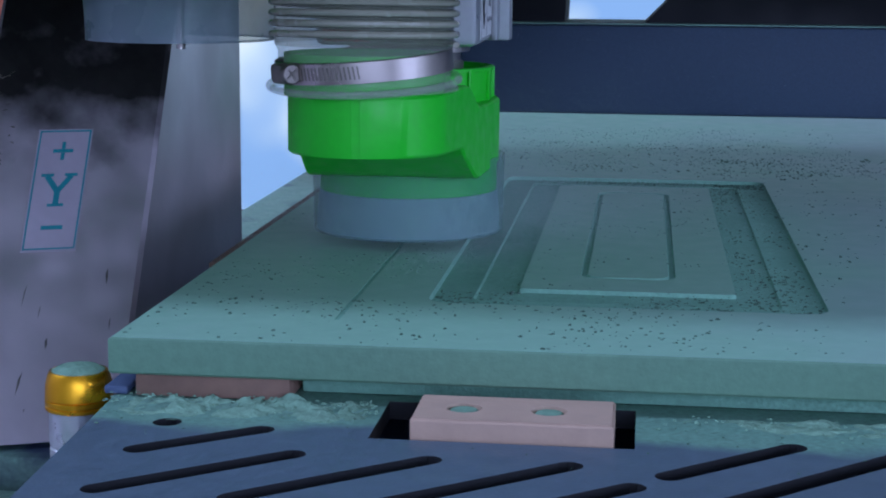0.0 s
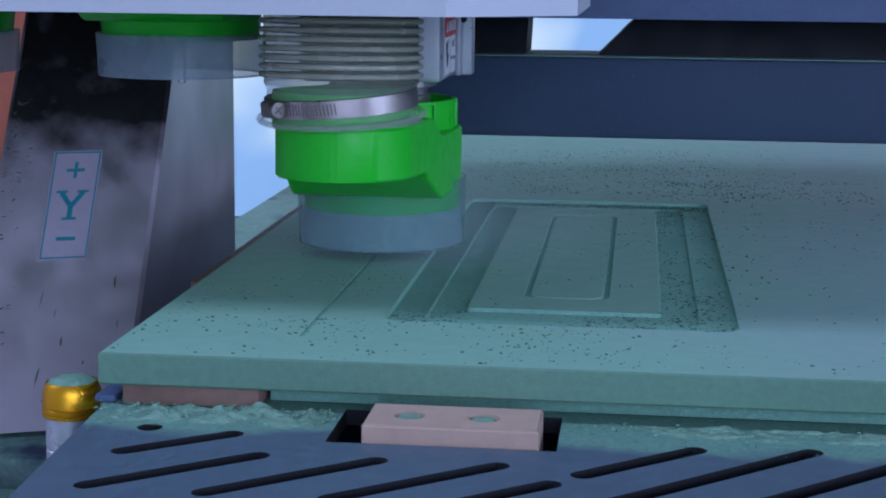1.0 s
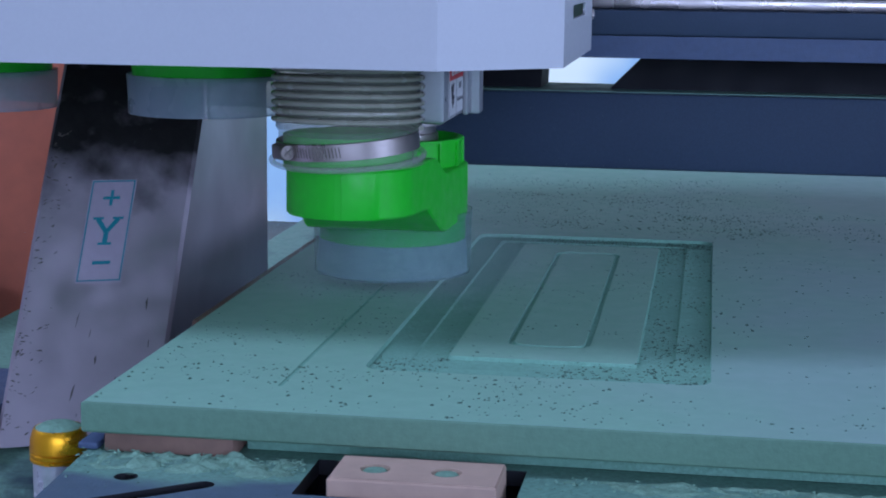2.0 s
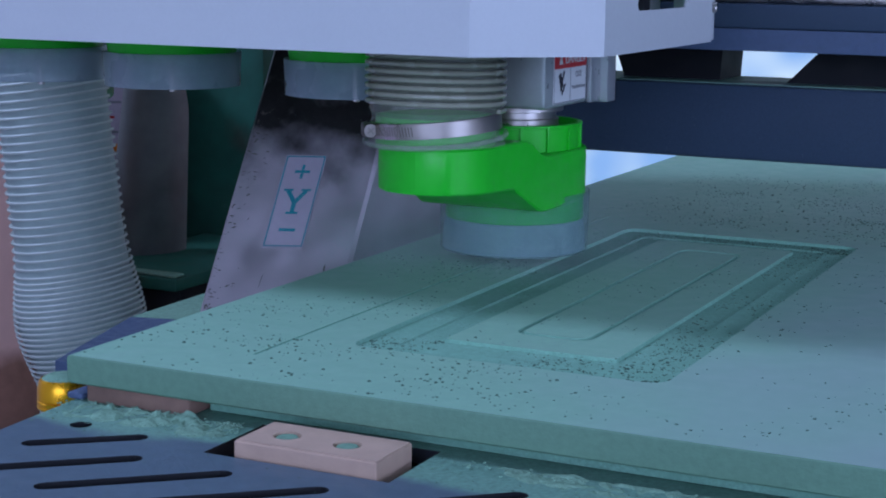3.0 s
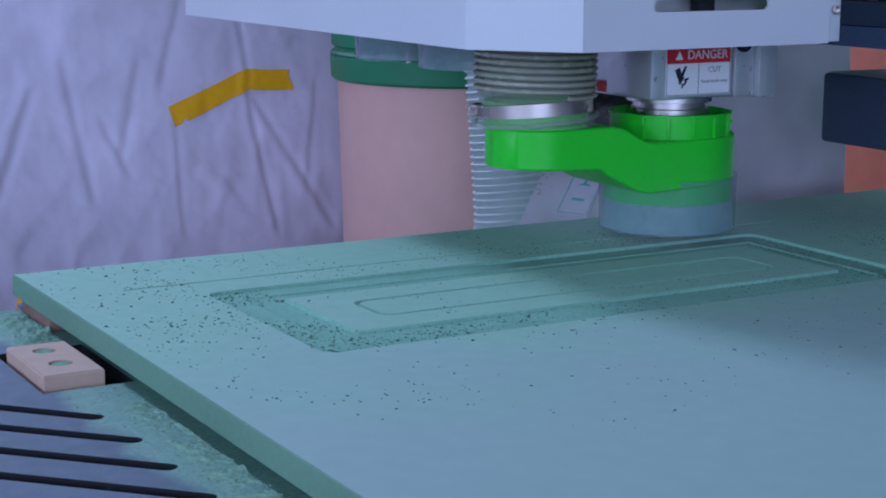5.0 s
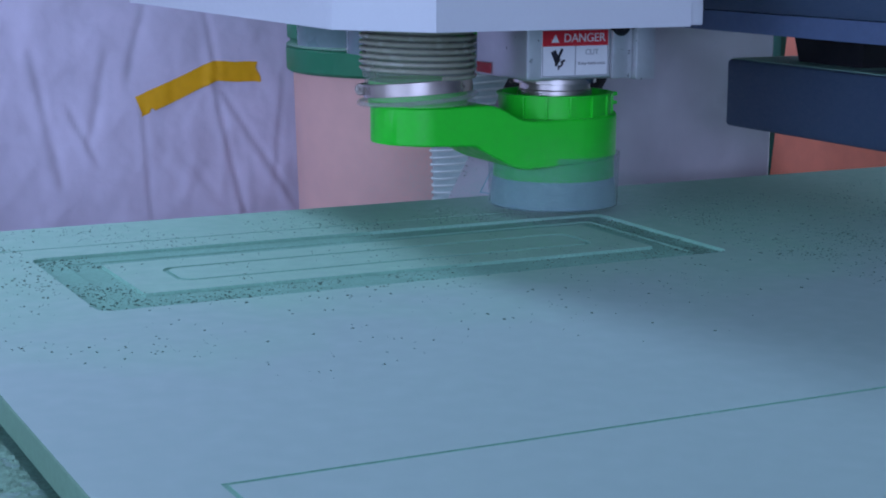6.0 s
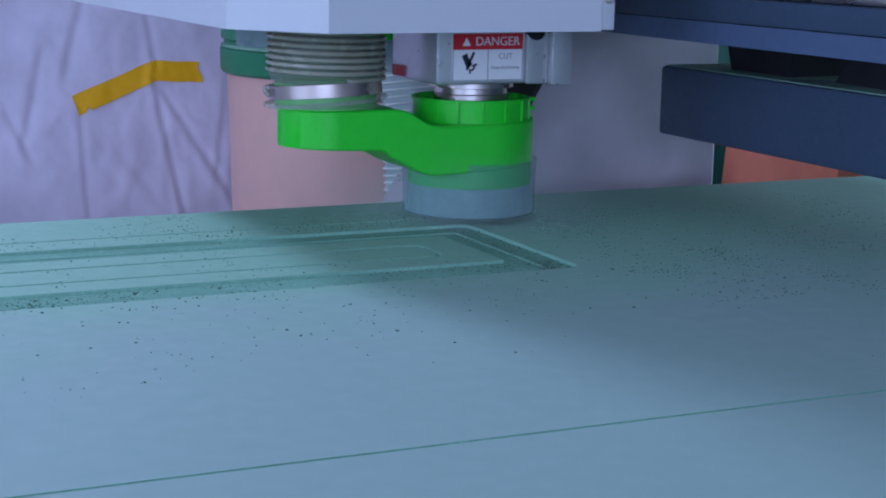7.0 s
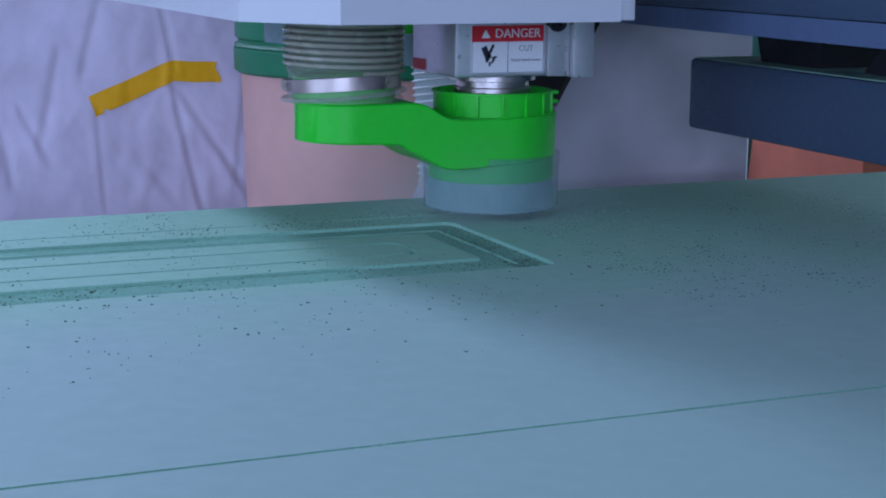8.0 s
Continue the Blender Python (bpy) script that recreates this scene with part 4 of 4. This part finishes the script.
for seg, ((a0, a1), (b0, b1)) in enumerate(zip(tp, tp[1:])):
    for i in range(n + 1):
        k = i / n
        across = []
        for w in (0.0, 0.25, 0.5, 0.75, 1.0):
            p = [a0[c] + (a1[c] - a0[c]) * w for c in (0, 1)]
            q = [b0[c] + (b1[c] - b0[c]) * w for c in (0, 1)]
            rag = rt.uniform(-0.003, 0.003) if (seg, i) in ((0, 0), (1, n)) else 0.0
            nick = 0.006 if seg == 0 and i in (5, 6) and w == 1.0 else 0.0
            y, z = p[0] + (q[0] - p[0]) * k + rag, p[1] + (q[1] - p[1]) * k + nick + 0.0005 * math.sin(9 * k + 7 * w)
            across.append(bm.verts.new((-1.2695 + fold_z(y, z), y, z)))
        if prev:
            for c in range(4):
                bm.faces.new((prev[c], across[c], across[c + 1], prev[c + 1]))
        prev = across
part("tape", bm, M_TAPE, wrap, "strip of yellow tape", smooth=60)

# printed pail
pail = thing("printed_pail", (-1.12, 1.54, 0.0), "white plastic sack drum with yellow and green print", "pail")
part("body", lathe(bmesh.new(), [(0.100, 0.0), (0.103, 0.4), (0.108, 0.93), (0.100, 0.94), (0.0, 0.94)], -1.12, 1.54, 48), M_SIGN, pail)


def wrap_band(cx, cy, r, a0, a1, z0, z1):
    bm = bmesh.new()
    lo = [bm.verts.new((cx + r * math.cos(radians(a)), cy + r * math.sin(radians(a)), z0)) for a in np.linspace(a0, a1, 14)]
    hi = [bm.verts.new((v.co.x, v.co.y, z1)) for v in lo]
    for i in range(13):
        bm.faces.new((lo[i], lo[i + 1], hi[i + 1], hi[i]))
    return bm


part("yellow_strip", wrap_band(-1.12, 1.54, 0.1095, -98, -70, 0.60, 0.92), M_TAPE, pail)
part("green_patch", wrap_band(-1.12, 1.54, 0.1095, -60, -8, 0.50, 0.755), M_DRUMLID, pail)
part("orange_patch", wrap_band(-1.12, 1.54, 0.1095, -62, -30, 0.765, 0.782), M_ORANGE, pail)
for i, (a0, a1) in enumerate(((-56, -22), (-54, -30), (-50, -24))):
    part("print_line", wrap_band(-1.12, 1.54, 0.1095, a0 - 20, a1 - 20, 0.80 + 0.025 * i, 0.804 + 0.025 * i), M_GREYINK if i != 1 else M_RED, pail)

for i in range(3):
    part("print_mark", wrap_band(-1.12, 1.54, 0.1100, -90, -78, 0.700 + 0.05 * i, 0.733 + 0.05 * i), M_DRUMLID, pail)

# old green machine
mach = thing("green_machine", (-1.05, 1.85, 0.0), "old dark green machine with a dusty ledge", "machine")
part("body", box(bmesh.new(), -1.30, -0.885, 1.665, 2.1, 0.0, 1.15, 0.02), M_MACHGREEN, mach)
part("ledge", box(bmesh.new(), -0.985, -0.78, 1.24, 1.62, 0.592, 0.612, 0.004), M_MACHGREEN, mach, "dusty green ledge")
part("ledge_dust", box(bmesh.new(), -0.98, -0.785, 1.245, 1.270, 0.6125, 0.617, 0.002), M_DUST, mach, "green dust")
# solid black box stands for the shade in the lower opening
part("lower_opening_shade", box(bmesh.new(), -0.97, -0.80, 1.28, 1.615, 0.0, 0.5915, 0.01), M_BLACK, mach, "solid black box for the shaded lower opening")
bm = bmesh.new()
rows = []
for k in (0.0, 0.6, 0.85, 1.0):
    row = []
    for i in range(24):
        a, u = -2.2 + 3.1 * i / 23, i / 23
        z = 0.6125 + k * (0.39 - 0.19 * u ** 2.0)
        lean = (z - 0.6125) * 0.04
        row.append(bm.verts.new((-0.945 + 0.040 * math.cos(a) + lean - 0.045 * (1 - k) * (1 - u), 1.425 + 0.060 * math.sin(a), z)))
    rows.append(row)
for i in range(23):
    for lo, hi in zip(rows, rows[1:]):
        bm.faces.new((lo[i], lo[i + 1], hi[i + 1], hi[i]))
bmesh.ops.solidify(bm, geom=bm.faces[:], thickness=0.003)
part("curved_guard", bm, M_GUARD, mach, "curved grey sheet guard")

# stacked reddish boards
for i in range(3):
    bm = box(bmesh.new(), -0.862 + 0.004 * i, -0.556 - 0.006 * i, 1.64 + 0.022 * i, 1.66 + 0.022 * i, 0.0, 1.10 - 0.03 * i, 0.002)
    for v in bm.verts:
        if v.co.x < -0.7:
            v.co.x += 0.13 * (v.co.z - 0.75)
    solid("leaning_board", bm, M_CARTON, "reddish brown board standing behind the machine", "board", "stack of boards")


# ---- dust and chips ----
def chips(name, spots, label, material=None):
    """Many tiny flakes lying on the board, one mesh."""
    verts, faces = [], []
    for x, y, z, s in spots:
        a = random.uniform(0, 6.28)
        n0 = len(verts)
        h = s * random.uniform(0.25, 0.55)
        el = random.uniform(0.35, 0.9)
        ring = [(s * math.cos(a + q), s * el * math.sin(a + q)) for q in (0, 1.4, 2.9, 4.6)]
        ca, sa = math.cos(a * 3), math.sin(a * 3)
        ring = [(u * ca - w * sa, u * sa + w * ca) for u, w in ring]
        verts += [(x + u, y + w, z) for u, w in ring] + [(x + u * 0.6, y + w * 0.6, z + h * random.uniform(0.7, 1.2)) for u, w in ring]
        faces += [(n0 + k, n0 + (k + 1) % 4, n0 + 4 + (k + 1) % 4, n0 + 4 + k) for k in range(4)] + [(n0 + 4, n0 + 5, n0 + 6, n0 + 7)]
    me = bpy.data.meshes.new(name)
    me.from_pydata(verts, [], faces)
    me.materials.append(material or M_CHIP)
    return tagged(new(name, me), label, "wood chips", kind="stuff")


spots = []


def strew(n, x0, x1, y0, y1, smin, smax, clump=0.0, seed=0.0):
    made = 0
    tries = 0
    while made < n and tries < n * 12:
        tries += 1
        x, y = random.uniform(x0, x1), random.uniform(y0, y1)
        if clump and noise.noise((x * clump, y * clump, seed)) < random.uniform(-0.35, 0.45):
            continue
        spots.append((x, y, panel_z(x, y), 0.82 * random.uniform(smin, smax) * random.choice((0.7, 0.8, 1.0, 1.0, 1.3))))
        made += 1


strew(330, 0.005, 0.30, 0.005, 0.11, 0.0007, 0.0017, 14, 1)
strew(120, 0.30, 0.52, 0.01, 0.16, 0.0006, 0.0015, 14, 2)
strew(330, 0.005, 0.14, 0.10, 0.42, 0.0006, 0.0014, 12, 3)
strew(560, 0.312, 0.357, 0.112, 0.64, 0.0007, 0.0017, 16, 4)
strew(320, 0.143, 0.358, 0.112, 0.158, 0.0007, 0.0017, 16, 5)
strew(240, 0.15, 0.31, 0.15, 0.60, 0.0006, 0.0013, 12, 6)
strew(110, 0.36, 0.60, 0.15, 0.60, 0.0006, 0.0014, 8, 7)
strew(520, 0.16, 0.36, 0.625, 0.655, 0.0006, 0.0014, 0)
strew(560, 0.14, 0.46, 0.70, 0.95, 0.0007, 0.0017, 9, 8)
strew(460, 0.27, 0.52, 0.67, 0.84, 0.0008, 0.0019, 22, 15)
strew(60, 0.345, 0.40, 0.20, 0.60, 0.0010, 0.0017, 0)
strew(70, 0.37, 0.56, 0.22, 0.66, 0.0011, 0.0018, 0)
strew(460, 0.01, 0.15, 0.40, 0.64, 0.0007, 0.0015, 12, 16)
strew(120, 0.315, 0.352, 0.625, 0.650, 0.0008, 0.0016, 0)
strew(800, 0.08, 0.46, 0.70, 1.10, 0.0006, 0.0014, 16, 21)
strew(450, 0.08, 0.46, 0.76, 1.12, 0.0006, 0.0013, 8, 22)
strew(60, 0.30, 0.70, 0.66, 1.0, 0.0006, 0.0014, 9, 12)
chips("wood_chips", spots, "scattered dark green MDF chips on the board")


def powder(name, x0, x1, y0, y1, z, h, nx, ny, seed, label):
    """A low uneven bank of powder."""
    bm = bmesh.new()
    G = []
    for j in range(ny + 1):
        row = []
        for i in range(nx + 1):
            u, w = i / nx, j / ny
            x, y = x0 + (x1 - x0) * u, y0 + (y1 - y0) * w
            n = noise.noise((x * 60, y * 60, seed)) + 0.5 * noise.noise((x * 170, y * 170, seed)) + 0.12 * noise.noise((x * 420, y * 420, seed))
            e = min(1, 6 * u, 6 * (1 - u)) * min(1, 3.0 * w)
            hh = h * (0.22 + 0.6 * n) * e * (0.4 + 0.9 * w) + h * 0.10 * noise.noise((x * 18, y * 18, seed))
            row.append(bm.verts.new((x, y, z + hh)))
        G.append(row)
    for j in range(ny):
        for i in range(nx):
            bm.faces.new((G[j][i], G[j][i + 1], G[j + 1][i + 1], G[j + 1][i]))
    me = finish(bm, name, M_DUST, 180)
    return tagged(new(name, me), label, "sawdust", kind="stuff")


powder("sawdust", 0.004, 0.137, -0.034, 0.0015, 0.8196, 0.0065, 160, 42, 1.0, "green sawdust banked along the board's front")
powder("sawdust", 0.259, 0.75, -0.024, 0.0015, 0.8197, 0.0036, 420, 32, 5.0, "green sawdust banked along the board's front")
powder("sawdust", 0.75, 1.30, -0.03, 0.0015, 0.8197, 0.0045, 300, 20, 9.0, "green sawdust banked along the board's front")



crumbs = []
for i in range(620):
    x = random.choice((random.uniform(0.0, 0.137), random.uniform(0.26, 0.75), random.uniform(0.0, 0.137)))
    y = 0.001 - abs(random.gauss(0, 0.013))
    if noise.noise((x * 40, y * 40, 2.0)) < random.uniform(-0.5, 0.3):
        continue
    crumbs.append((x, y, 0.8203 + max(0, 0.0022 + y * 0.1), random.uniform(0.0006, 0.0016)))
chips("sawdust_crumbs", crumbs, "crumbs of packed green sawdust by the board", M_DUST)
flecks = []
for i in range(700):
    x, y = random.uniform(-0.33, -0.02), random.uniform(-0.45, 0.27)
    flecks.append((x, y, 0.6752, random.uniform(0.0006, 0.002)))
for i in range(260):
    x, y = random.uniform(0.0, 0.9), 0.0 - abs(random.gauss(0, 0.03))
    if not (RX0 - 0.003 < x < RX1 + 0.003 and y > RY0 - 0.003):
        flecks.append((x, y, 0.8203, random.uniform(0.0004, 0.0010)))
chips("wood_chips", flecks, "dark green chips strewn on ledge and table")


# ---- dust hanging in the air round the shoe ----
def air_dust(base, count, spread, lift, seed, label):
    """A thin cloud of fine specks, denser near its middle, in wisps."""
    rn = random.Random(seed)
    verts, faces = [], []
    while len(faces) < 4 * count:
        x, y = rn.gauss(0, spread[0]), rn.gauss(0, spread[1])
        z = abs(rn.gauss(0, lift)) + 0.001
        if noise.noise((x * 16, y * 16, z * 22 + seed)) < rn.uniform(-0.7, 0.45):
            continue
        r = rn.uniform(0.00005, 0.00011)
        n0 = len(verts)
        verts += [(x + r, y, z - r), (x - r, y + r, z - r), (x - r, y - r, z), (x, y, z + r)]
        faces += [(n0, n0 + 2, n0 + 1), (n0, n0 + 1, n0 + 3), (n0 + 1, n0 + 2, n0 + 3), (n0 + 2, n0, n0 + 3)]
    me = bpy.data.meshes.new("airborne_dust")
    me.from_pydata(verts, [], faces)
    me.materials.append(M_AIRDUST)
    ob = new("airborne_dust", me)
    ob.location = base
    return tagged(ob, label, "dust", kind="stuff")


haze = travels(air_dust((0.120, 0.285, 0.851), 210000, (0.072, 0.060), 0.034, 3, "fine pale green dust hanging round the cutting shoe"))
puff = air_dust((0.07, 0.25, 0.852), 110000, (0.058, 0.055), 0.042, 8, "puff of pale green dust blown out beside the shoe")


# ---- travel of the gantry ----
def motions():
    for ob in moving:
        b = ob.location.copy()
        walk(ob, [(t, pose(b.x, b.y + s, b.z)) for t, s in TRAVEL])
    # the puff drifts out from behind the shoe, hangs in front of it and trails off over the board
    walk(puff, [(0.0, pose(0.19, 0.37, 0.852)), (1.2, pose(0.17, 0.34, 0.852)), (2.5, pose(0.06, 0.36, 0.852)), (3.0, pose(0.05, 0.38, 0.852)), (4.2, pose(0.04, 0.42, 0.852)), (5.5, pose(0.10, 0.56, 0.852)), (8.0, pose(0.14, 0.70, 0.852))])


motions()
